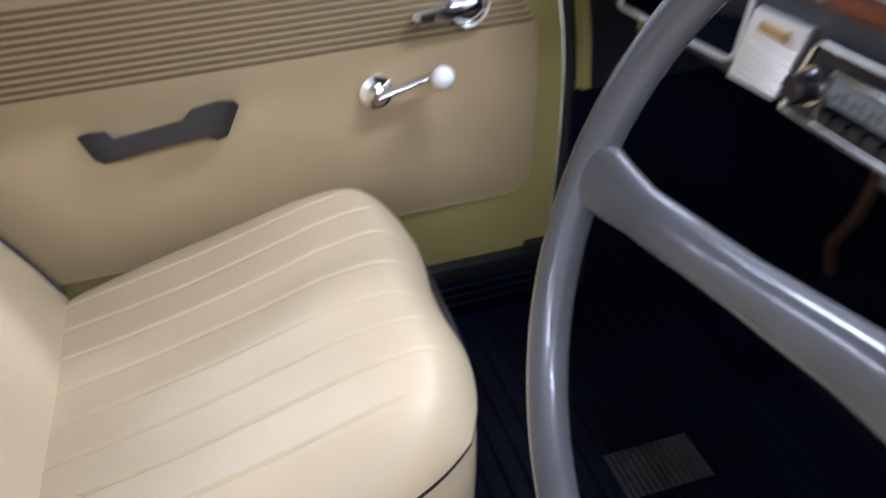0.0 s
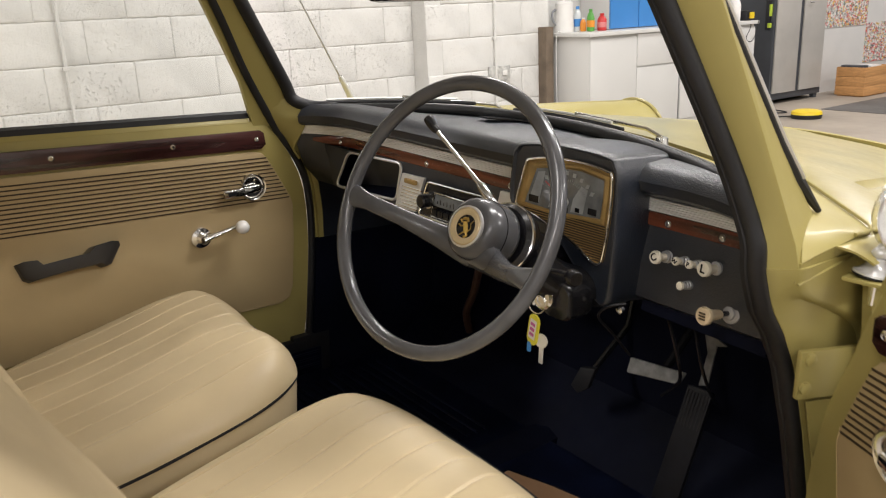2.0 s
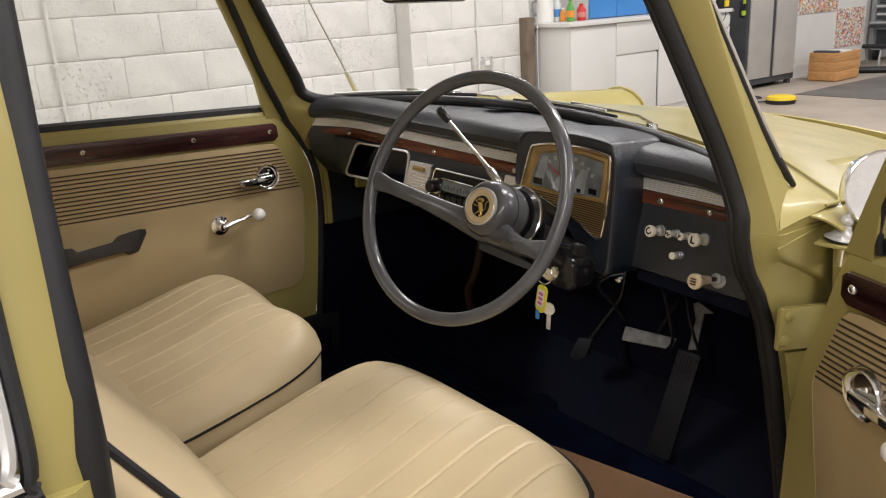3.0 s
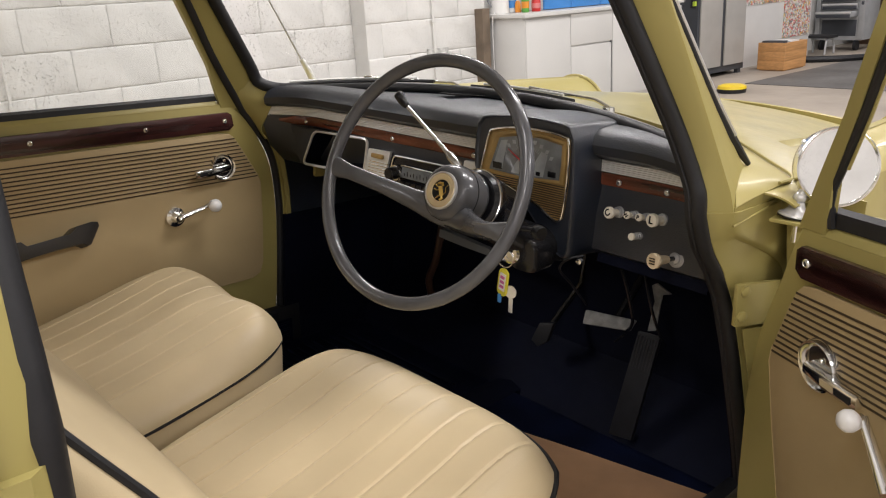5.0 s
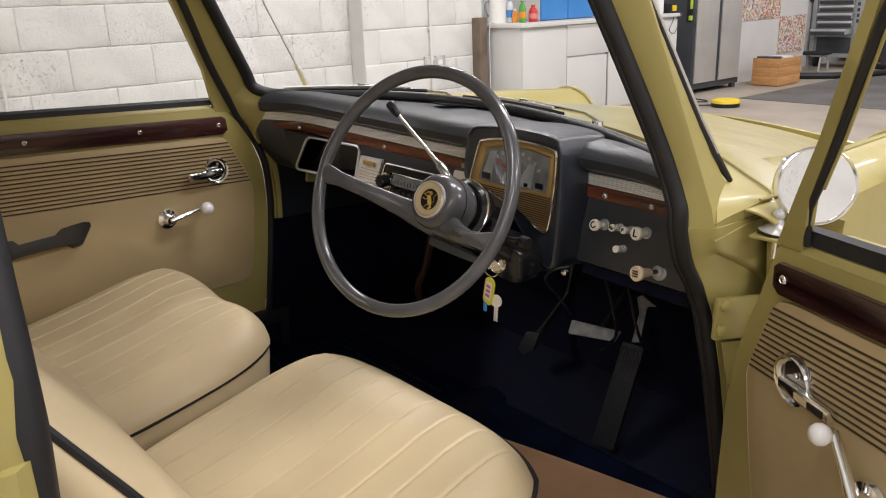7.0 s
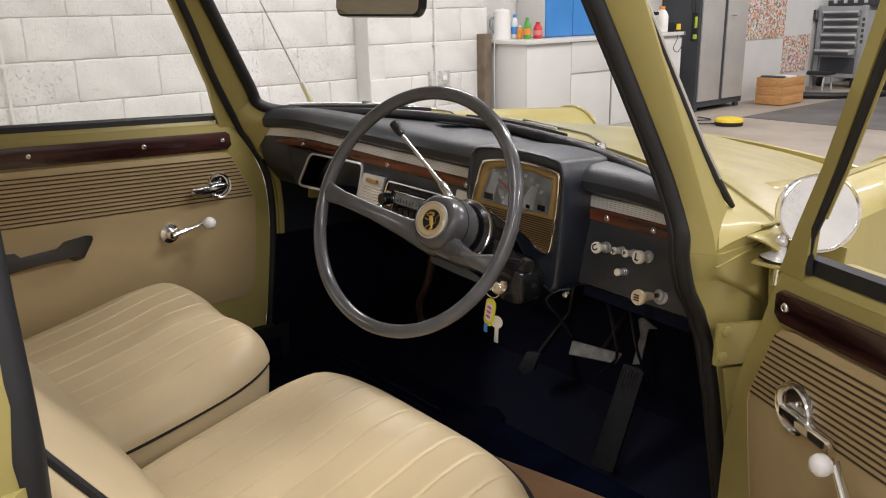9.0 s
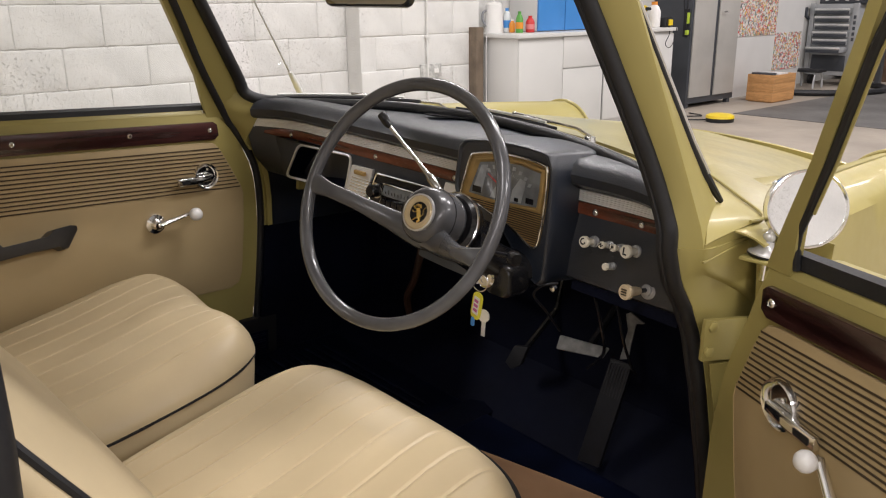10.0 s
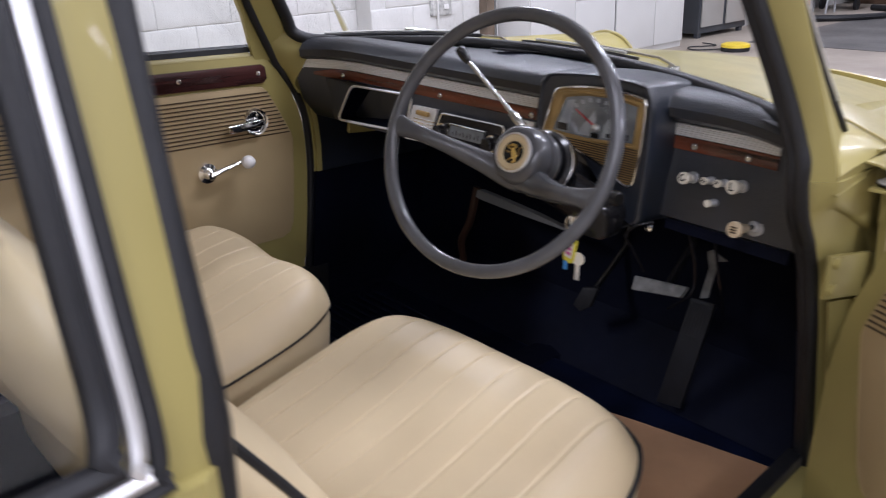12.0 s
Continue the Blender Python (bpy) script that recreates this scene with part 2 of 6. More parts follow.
def aim(at, direction, roll=0.0):
    """Pose at a point with its local z along direction."""
    q = Vector(direction).normalized().to_track_quat("Z", "Y")
    return Matrix.Translation(at) @ q.to_matrix().to_4x4() @ pose(0, 0, 0, 0, 0, roll)


XC = 0.04  # the car's middle


def side(s, x, y, z):
    """A point of the left side (s = -1), or its mirror on the right (s = 1)."""
    return Vector((x if s < 0 else 2 * XC - x, y, z))


def interp(x, table):
    return float(np.interp(x, [a for a, _ in table], [b for _, b in table]))


# ---- the garage ----
solid("floor", box(-9, 8, -8, 24, -0.1, 0), CONC, "grey concrete garage floor with faint stains", "floor", kind="structure")
wall_left = solid("wall_left", box(-4.7, -4.412, -8, 24, 0, 4), WALLP, "white painted concrete block wall", "wall", kind="structure")
pier = solid("wall_pier", box(-4.412, -4.212, 2.72, 4.0, 0, 4), WALLP, "white painted block pier standing out of the wall", "wall", kind="structure")
solid("wall_far", box(-4.4, 8, 23.7, 24, 0, 4), WALLP, "white painted far wall", "wall", kind="structure")
solid("wall_right", box(7.7, 8, -8, 23.7, 0, 4), WALLP, "white painted wall", "wall", kind="structure")
solid("wall_back", box(-4.4, 7.7, -8, -7.7, 0, 4), WALLP, "white painted wall", "wall", kind="structure")
solid("ceiling", box(-9, 8, -8, 24, 4, 4.1), WALLP, "white ceiling", "ceiling", kind="structure")
solid("floor_mat", box(-3.3, 1.5, 6.95, 12.0, 0.0, 0.006, 0.002), mat("grey_rubber_mat", (0.11, 0.105, 0.10), 0.6, var=0.15, scale=2, bump=0.2, bscale=90), "dark grey rubber mat lying on the concrete", "floor mat")

# base cabinets along the wall
CX = -3.72
for y0, y1, style in ((4.06, 4.64, "door"), (4.64, 5.24, "drawer"), (5.24, 5.86, "door"), (5.86, 6.36, "door")):
    cab = thing("base_cabinet", (-3.95, (y0 + y1) / 2, 0), "white flat-fronted base cabinet against the wall", "cabinet", "base cabinets")
    part("body", box(-4.40, CX - 0.02, y0, y1, 0.0, 0.885, 0.002), CABW, cab)
    if style == "drawer":
        part("drawer_front", box(CX - 0.02, CX, y0 + 0.004, y1 - 0.004, 0.60, 0.88, 0.003), CABW, cab)
        part("door", box(CX - 0.02, CX, y0 + 0.004, y1 - 0.024, 0.06, 0.585, 0.003), CABW, cab)
        # charcoal strip paints the shade between this door and the next
        part("gap_shade_strip", box(CX - 0.0195, CX - 0.012, y1 - 0.024, y1 - 0.002, 0.06, 0.60), CHAR, cab)
    else:
        part("door", box(CX - 0.02, CX, y0 + 0.004, y1 - 0.004, 0.06, 0.86, 0.003), CABW, cab)
top = solid("worktop", box(-4.405, CX + 0.025, 4.03, 6.38, 0.886, 0.92, 0.004), CABW, "white laminate worktop on the base cabinets", "worktop")
for y0, y1 in ((4.60, 4.97), (4.975, 5.40), (5.405, 5.80)):
    wc = thing("wall_cupboard", (-4.1, (y0 + y1) / 2, 0.95), "bright blue flat-fronted cupboard over the worktop", "cupboard", "blue cupboards")
    part("body", box(-4.40, -4.03, y0, y1, 0.925, 1.75, 0.002), CABW, wc)
    part("door", box(-4.03, -4.01, y0 + 0.003, y1 - 0.003, 0.928, 1.75, 0.003), BLUE, wc)
solid("side_board", box(-4.21, -4.10, 3.90, 3.99, 0, 0.98, 0.01), mat("brown_board", (0.16, 0.12, 0.085), 0.7, var=0.15, scale=8), "brown worn board standing beside the cabinet", "board")
for x, y in ((-4.18, 3.40), (-4.38, 0.06)):
    pp = thing("conduit_pipe", (x, y, 0), "white painted conduit pipe fixed up the wall", "pipe", "wall pipes")
    part("pipe", tube([(x, y, 0.0), (x, y, 1.3), (x, y, 3.9)], 0.011, 8), WALLP, pp)
    for z in (0.9, 1.6, 2.4):
        part("clip", box(x - 0.02, x + 0.013, y - 0.02, y + 0.02, z, z + 0.025, 0.003), WALLP, pp)
wb = thing("socket_box", (-4.19, 3.42, 0.62), "white twin socket on the wall with a grey plate", "socket")
part("plate", box(-4.21, -4.185, 3.33, 3.56, 0.55, 0.68, 0.006), mat("worn_socket", (0.5, 0.5, 0.48), 0.5, var=0.2, scale=30), wb)
part("switch", box(-4.186, -4.175, 3.47, 3.52, 0.60, 0.64, 0.003), WHITE, wb)


# small things on the worktop
def bottle(x, y, z, h, r, body, cap, name, label, sq=1.0, sleeve=None):
    b = thing(name, (x, y, z), label, "bottle")
    m = Matrix.Translation((x, y, z)) @ Matrix.Diagonal((1, sq, 1, 1))
    part("body", lathe([(0.0, 0), (r * 0.95, 0.002), (r, 0.02), (r, h * 0.62), (r * 0.7, h * 0.8), (r * 0.38, h * 0.88), (r * 0.38, h * 0.92), (0, h * 0.92)], m, 18), body, b)
    part("cap", lathe([(0, h * 0.88), (r * 0.46, h * 0.88), (r * 0.46, h), (0, h)], m, 14), cap, b)
    if sleeve:
        part("paper_label", lathe([(r + 0.001, h * 0.2), (r + 0.0015, h * 0.2), (r + 0.0015, h * 0.5), (r + 0.001, h * 0.5)], m, 18), sleeve, b)
    return b


RED = mat("red_plastic", (0.55, 0.03, 0.03), 0.35, var=0.03)
GREEN = mat("green_plastic", (0.10, 0.35, 0.06), 0.4, var=0.05)
CLEAR = mat("cloudy_plastic", (0.62, 0.66, 0.68), 0.2, var=0.04)
ORANGE = mat("orange_plastic", (0.75, 0.28, 0.03), 0.4, var=0.05)
ket = thing("kettle", (-4.23, 4.235, 0.92), "white electric kettle with a grey handle", "kettle")
km = Matrix.Translation((-4.23, 4.235, 0.92))
part("body", lathe([(0, 0), (0.090, 0), (0.092, 0.02), (0.084, 0.15), (0.078, 0.25), (0.06, 0.268), (0, 0.272)], km, 24), WHITE, ket)
part("base", lathe([(0, 0.0), (0.085, 0.0), (0.085, 0.012), (0, 0.012)], km, 24), WHITE, ket)
part("handle", tube(smooth_path([(-4.25, 4.175, 1.12), (-4.26, 4.125, 1.10), (-4.26, 4.125, 1.03), (-4.24, 4.165, 0.97)], 5), 0.011, 8), mat("grey_handle", (0.25, 0.26, 0.28), 0.35), ket)
part("lid_knob", lathe([(0, 0), (0.012, 0), (0.012, 0.015), (0, 0.015)], km @ Matrix.Translation((0, 0, 0.270)), 12), WHITE, ket)
part("cord", tube(smooth_path([(-4.20, 4.16, 0.925), (-4.12, 4.06, 0.925), (-4.10, 4.02, 0.85), (-4.11, 4.03, 0.45), (-4.10, 4.035, 0.05)], 6), 0.004, 6), WHITE, ket)
bottle(-4.17, 4.345, 0.92, 0.22, 0.035, CLEAR, BLUE, "water_bottle", "clear plastic bottle with a blue label", sleeve=BLUE)
bottle(-4.10, 4.345, 0.92, 0.12, 0.028, ORANGE, WHITE, "small_bottle", "small orange plastic bottle on the worktop")
bottle(-3.98, 4.32, 0.92, 0.19, 0.04, GREEN, GREEN, "soap_bottle", "green and orange washing-up bottle", 0.7, sleeve=ORANGE)
bottle(-3.97, 4.45, 0.92, 0.15, 0.042, RED, RED, "sauce_jar", "red plastic jar with a red lid", sleeve=mat("pink_label", (0.6, 0.2, 0.2), 0.5))
bottle(-3.86, 6.18, 0.92, 0.26, 0.075, WHITE, ORANGE, "milk_jug", "white plastic jug with an orange cap", 0.75)
dr = thing("cordless_drill", (-3.85, 5.98, 0.92), "yellow and black cordless drill standing on its battery", "drill")
part("battery", box(-3.92, -3.79, 5.93, 6.03, 0.92, 0.97, 0.008), YELLOW, dr)
part("grip", box(-3.88, -3.83, 5.955, 6.005, 0.968, 1.08, 0.012), RUBBER, dr)
part("motor_housing", lathe([(0, 0), (0.034, 0.005), (0.036, 0.10), (0.026, 0.12), (0, 0.12)], aim((-3.93, 5.98, 1.11), (1, 0, 0)), 16), YELLOW, dr)
part("chuck", lathe([(0, 0), (0.02, 0), (0.014, 0.05), (0, 0.05)], aim((-3.81, 5.98, 1.11), (1, 0, 0)), 12), RUBBER, dr)
ch = thing("battery_charger", (-3.82, 6.30, 0.92), "black battery charger with a yellow edge hanging by the counter", "charger")
part("case", box(-3.86, -3.76, 6.26, 6.36, 0.92, 1.02, 0.012), RUBBER, ch)
part("yellow_edge", box(-3.76, -3.745, 6.30, 6.365, 0.94, 1.0, 0.004), YELLOW, ch)
part("cord", tube(smooth_path([(-3.75, 6.30, 0.93), (-3.68, 6.22, 0.86), (-3.68, 6.16, 0.76), (-3.68, 6.24, 0.72), (-3.69, 6.33, 0.80), (-3.69, 6.36, 0.93)], 6), 0.004, 6), RUBBER, ch)

# steel locker
lock = thing("steel_locker", (-4.15, 7.42, 0), "charcoal steel locker with two light grey doors", "locker")
part("body", box(-4.4, -3.90, 6.93, 7.92, 0.05, 1.95, 0.005), CHAR, lock)
for y0, y1 in ((6.97, 7.40), (7.47, 7.89)):
    dd = part("door", box(-3.899, -3.882, y0, y1, 0.12, 1.93, 0.004), STEEL, lock)
    if y0 > 7.2:
        part("handle", tube([(-3.882, y0 + 0.05, 1.06), (-3.855, y0 + 0.05, 1.06), (-3.855, y0 + 0.12, 1.06)], 0.007, 6), CHROME, dd)
for y in (6.98, 7.85):
    part("foot", box(-3.96, -3.91, y - 0.03, y + 0.03, 0.0, 0.05), CHAR, lock)
hv = thing("hanging_strap", (-3.9, 6.9, 0.75), "black webbing with a yellow-green strip hung on the locker", "strap")
part("webbing", box(-3.98, -3.93, 6.90, 6.932, 0.80, 1.1, 0.004), RUBBER, hv)
part("loop", tube(smooth_path([(-3.95, 6.91, 1.08), (-3.94, 6.895, 1.2), (-3.97, 6.90, 1.28), (-4.0, 6.91, 1.2), (-3.98, 6.91, 1.08)], 4), 0.006, 6), RUBBER, hv)
part("buckle", box(-3.945, -3.915, 6.885, 6.925, 0.82, 0.87, 0.006), bpy.data.materials.get("lime_strip") or mat("lime_strip", (0.45, 0.6, 0.05), 0.5), hv)
part("bright_strip", box(-3.935, -3.918, 6.892, 6.926, 0.94, 1.06, 0.004), bpy.data.materials["lime_strip"], hv)

# white board with two collage sheets
solid("white_board", box(-4.14, -4.10, 7.95, 9.9, 0, 2.2, 0.003), CABW, "white board panel standing against the wall", "board")


def collage(name):
    m = bpy.data.materials.new(name)
    m.use_nodes = True
    nt = m.node_tree
    b = nt.nodes["Principled BSDF"]
    b.inputs["Roughness"].default_value = 0.5
    tc = nt.nodes.new("ShaderNodeTexCoord")
    vo = nt.nodes.new("ShaderNodeTexVoronoi")
    vo.inputs["Scale"].default_value = 62
    rp = nt.nodes.new("ShaderNodeValToRGB")
    rp.color_ramp.interpolation = "CONSTANT"
    tones = [(0.75, 0.73, 0.70), (0.55, 0.06, 0.05), (0.70, 0.68, 0.66), (0.10, 0.10, 0.11), (0.70, 0.45, 0.05), (0.62, 0.60, 0.58), (0.30, 0.29, 0.28), (0.60, 0.20, 0.18), (0.72, 0.70, 0.66), (0.16, 0.30, 0.22), (0.45, 0.44, 0.46)]
    for i, c in enumerate(tones):
        e = rp.color_ramp.elements[i] if i < 2 else rp.color_ramp.elements.new(i / len(tones))
        e.position, e.color = i / len(tones), (*c, 1)
    sp = nt.nodes.new("ShaderNodeSeparateColor")
    nt.links.new(tc.outputs["Object"], vo.inputs["Vector"])
    nt.links.new(vo.outputs["Color"], sp.inputs[0])
    nt.links.new(sp.outputs[0], rp.inputs[0])
    nt.links.new(rp.outputs[0], b.inputs["Base Color"])
    return m


COLL = collage("coloured_collage")
for y0, y1, z0, z1 in ((8.12, 9.16, 0.75, 1.75), (9.17, 9.86, 0.29, 0.77)):
    solid("collage_sheet", box(-4.10, -4.092, y0, y1, z0, z1), COLL, "sheet covered with small coloured stickers", "poster", "collage sheets")
cr = thing("wooden_crate", (-3.62, 8.35, 0), "orange-brown wooden crate with boards in it", "crate")
for k in range(3):
    z0 = 0.012 + k * 0.105
    part("slat", box(-3.80, -3.48, 8.10, 8.12, z0, z0 + 0.1035, 0.002), CRATEW, cr)
    part("slat", box(-3.50, -3.48, 8.122, 8.60, z0, z0 + 0.1035, 0.002), CRATEW, cr)
    part("slat", box(-3.80, -3.48, 8.60, 8.62, z0, z0 + 0.1035, 0.002), CRATEW, cr)
    part("slat", box(-3.82, -3.80, 8.10, 8.62, z0, z0 + 0.1035, 0.002), CRATEW, cr)
part("bottom", box(-3.80, -3.50, 8.12, 8.60, 0.0, 0.012), CRATEW, cr)
solid("picture_board", box(-3.79, -3.53, 8.13, 8.24, 0.02, 0.345, 0.003), CHAR, "dark flat panel standing in the crate", "panel")
solid("display_board", box(-3.78, -3.52, 8.28, 8.50, 0.02, 0.335, 0.003), CABW, "pale flat panel standing in the crate", "panel")

# tool cart
tcx, tcy = -4.0, 10.85
cart = thing("tool_cart", (tcx, tcy, 0), "grey steel tool cart with open drawers", "tool cart")
TG = mat("tool_grey", (0.40, 0.41, 0.42), 0.4, 0.2, var=0.05)
CX0, CX1, CY = -4.36, -3.72, 10.62
part("cabinet", box(CX0, CX1, CY, CY + 0.5, 0.14, 1.12, 0.01), TG, cart)
for k in range(6):
    z0 = 0.47 + k * 0.104
    out = 0.03 + (0.20 if k == 0 else 0.02 * (k % 3))
    d0 = part("drawer", box(CX0 + 0.08, CX1 - 0.07, CY - out, CY + 0.01, z0, z0 + 0.070, 0.004), TG, cart)
    part("recess", box(CX0 + 0.09, CX1 - 0.08, CY - out - 0.004, CY - out, z0 - 0.010, z0 + 0.034, 0.001), CHAR, d0)
    part("pull", box(CX0 + 0.08, CX1 - 0.07, CY - out - 0.014, CY - out, z0 + 0.046, z0 + 0.070, 0.003), ALU, d0)
for x0, x1 in ((CX0 - 0.01, CX0 + 0.055), (CX1 - 0.045, CX1 + 0.03)):
    part("post", box(x0, x1, CY - 0.03, CY + 0.01, 0.16, 1.13, 0.004), TG, cart)
for k in range(5):
    part("mark_bar", box(CX1 - 0.025, CX1 + 0.010, CY - 0.034, CY - 0.029, 0.62 + k * 0.075, 0.665 + k * 0.075), CHAR, cart, smooth=False)
part("push_handle", tube([(CX0 - 0.02, CY - 0.02, 0.92), (CX0 - 0.03, CY - 0.10, 0.96), (CX0 - 0.03, CY - 0.10, 1.08)], 0.022, 8), CHAR, cart)
part("lower_bin", box(CX0 + 0.08, CX1 - 0.08, CY - 0.006, CY, 0.20, 0.42, 0.004), CHAR, cart)
for x in (CX0 + 0.08, CX1 - 0.08):
    part("castor", lathe([(0, -0.02), (0.04, -0.022), (0.07, -0.02), (0.07, 0.02), (0.04, 0.022), (0, 0.02)], aim((x, CY + 0.04, 0.07), (1, 0, 0)), 16), RUBBER, cart)
tcase = thing("tool_case", (-4.0, 10.95, 1.12), "dark tool case standing open on the cart", "tool case")
part("tray", box(-4.30, -3.66, 10.70, 11.05, 1.122, 1.20, 0.01), CHAR, tcase)
part("lid", box(-4.30, -3.66, 11.06, 11.12, 1.122, 1.62, 0.012), CHAR, tcase)
for k in range(4):
    part("spanner", box(-4.22 + k * 0.14, -4.17 + k * 0.14, 10.69, 10.72, 1.16, 1.24 + 0.02 * (k % 2), 0.006), ALU, tcase)
bins = thing("parts_bins", (-3.45, 11.3, 0), "dark plastic parts bins hung on a tall stand", "parts bins")
part("stand", box(-3.62, -3.56, 11.25, 11.35, 0.0, 1.0, 0.004), CHAR, bins)
part("back_plate", box(-3.64, -3.20, 11.32, 11.36, 0.80, 1.45, 0.004), CHAR, bins)
for i in range(3):
    for k in range(4):
        part("bin", box(-3.62 + i * 0.14, -3.50 + i * 0.14, 11.22, 11.32, 0.84 + k * 0.15, 0.93 + k * 0.15, 0.008), RUBBER, bins)
stl = thing("work_stool", (-4.0, 10.0, 0), "low black work stool with grey tube legs", "stool")
part("seat", box(-4.2, -3.80, 9.88, 10.12, 0.225, 0.265, 0.015), RUBBER, stl)
for x in (-4.15, -3.86):
    part("leg", tube(smooth_path([(x, 9.88, 0.014), (x, 9.90, 0.16), (x, 9.95, 0.228), (x, 10.05, 0.228), (x, 10.12, 0.16), (x, 10.14, 0.014)], 4), 0.014, 8), TG, stl)
solid("black_hose", tube(smooth_path([(-3.75, 9.0, 0.04), (-3.3, 9.3, 0.04), (-3.0, 9.9, 0.04), (-3.2, 10.5, 0.04), (-3.6, 10.7, 0.04)], 6), 0.04, 8), RUBBER, "thick black hose lying on the floor", "hose")
BRB = mat("brown_boxes", (0.13, 0.08, 0.05), 0.8, var=0.3, scale=5)
for y0, y1, z0, z1 in ((11.6, 12.3, 0, 0.55), (12.35, 13.2, 0, 0.5), (11.65, 12.25, 0.55, 1.0), (12.4, 13.1, 0.5, 1.1)):
    solid("cardboard_box", box(-4.2, -3.55, y0, y1, z0, z1, 0.01), BRB, "brown cardboard box stacked by the wall", "box", "stacked boxes")
solid("blue_canister", box(-2.75, -2.5, 11.3, 11.5, 0.0, 0.33, 0.03), BLUE, "blue plastic canister standing on the floor", "canister")
yl = thing("floor_reel", (-3.08, 6.33, 0), "flat round yellow and black cable reel on the floor", "cable reel")
part("base", lathe([(0, 0), (0.17, 0), (0.175, 0.04), (0, 0.04)], Matrix.Translation((-3.08, 6.33, 0)) @ Matrix.Diagonal((0.8, 0.8, 1, 1)), 24), RUBBER, yl)
part("cover", lathe([(0, 0.04), (0.178, 0.04), (0.170, 0.066), (0.13, 0.078), (0, 0.080)], Matrix.Translation((-3.08, 6.33, 0)) @ Matrix.Diagonal((0.8, 0.8, 1, 1)), 24), YELLOW, yl)
part("cable", tube(smooth_path([(-3.2, 6.3, 0.012), (-3.4, 6.1, 0.012), (-3.55, 6.25, 0.012), (-3.4, 6.5, 0.012), (-3.62, 6.6, 0.012)], 6), 0.007, 6), RUBBER, yl)

# ---- the car's body ----
CAR = []  # top-level things that stand with the car


def car_thing(name, at, label, category, group=""):
    ob = thing(name, at, label, category, group)
    CAR.append(ob)
    return ob


SEAL = [(1.38, -0.335), (1.18, -0.244), (1.053, -0.190), (1.0, -0.170), (0.95, -0.157), (0.92, -0.154), (0.89, -0.147), (0.85, -0.127), (0.83, -0.114), (0.793, -0.080), (0.774, -0.067), (0.737, -0.040), (0.68, -0.012), (0.62, 0.017), (0.56, 0.042), (0.497, 0.068), (0.43, 0.095), (0.332, 0.130), (0.25, 0.15)]  # front edge of the driver's door opening: z, y
DOOR_EDGE = [(0.92, -0.138), (0.853, -0.105), (0.82, -0.088), (0.748, -0.045), (0.644, -0.003), (0.45, 0.035), (0.33, 0.055)]  # front edge of the driver's door: z, y


SEAL_LEFT = [(1.38, -0.392), (1.168, -0.268), (1.035, -0.198), (0.904, -0.119), (0.87, -0.096), (0.832, -0.070), (0.795, -0.050), (0.75, -0.034), (0.68, -0.025), (0.60, -0.023), (0.50, -0.028), (0.408, -0.035), (0.318, -0.043), (0.25, -0.046)]


def yseal(z, s=1):
    return interp(-z, [(-a, b) for a, b in (SEAL if s > 0 else SEAL_LEFT)])


def xin(z, s=1):
    """x of the door opening at height z, as on the left (the glasshouse leans in)."""
    return -0.61 + max(0.0, z - 0.92) * (0.33 if s > 0 else 0.24)


def wbase(x):
    """The windscreen's lower edge: y and z at x."""
    k = ((x - XC) / 0.62) ** 2
    return 0.14 - 0.17 * k, 0.968 - 0.035 * k


car = car_thing("classic_car", (XC, 0, 0.2), "olive green painted body of a small classic car", "car")
ROOFZ = 1.37
def rub(z, s=1):
    """Inner windscreen rubber up the pillar, as on the left."""
    return Vector((-0.580 + 0.25 * (z - 0.965), (-0.078 - 0.60 * (z - 0.965)) if s > 0 else (-0.080 - 0.655 * (z - 0.968)), z))


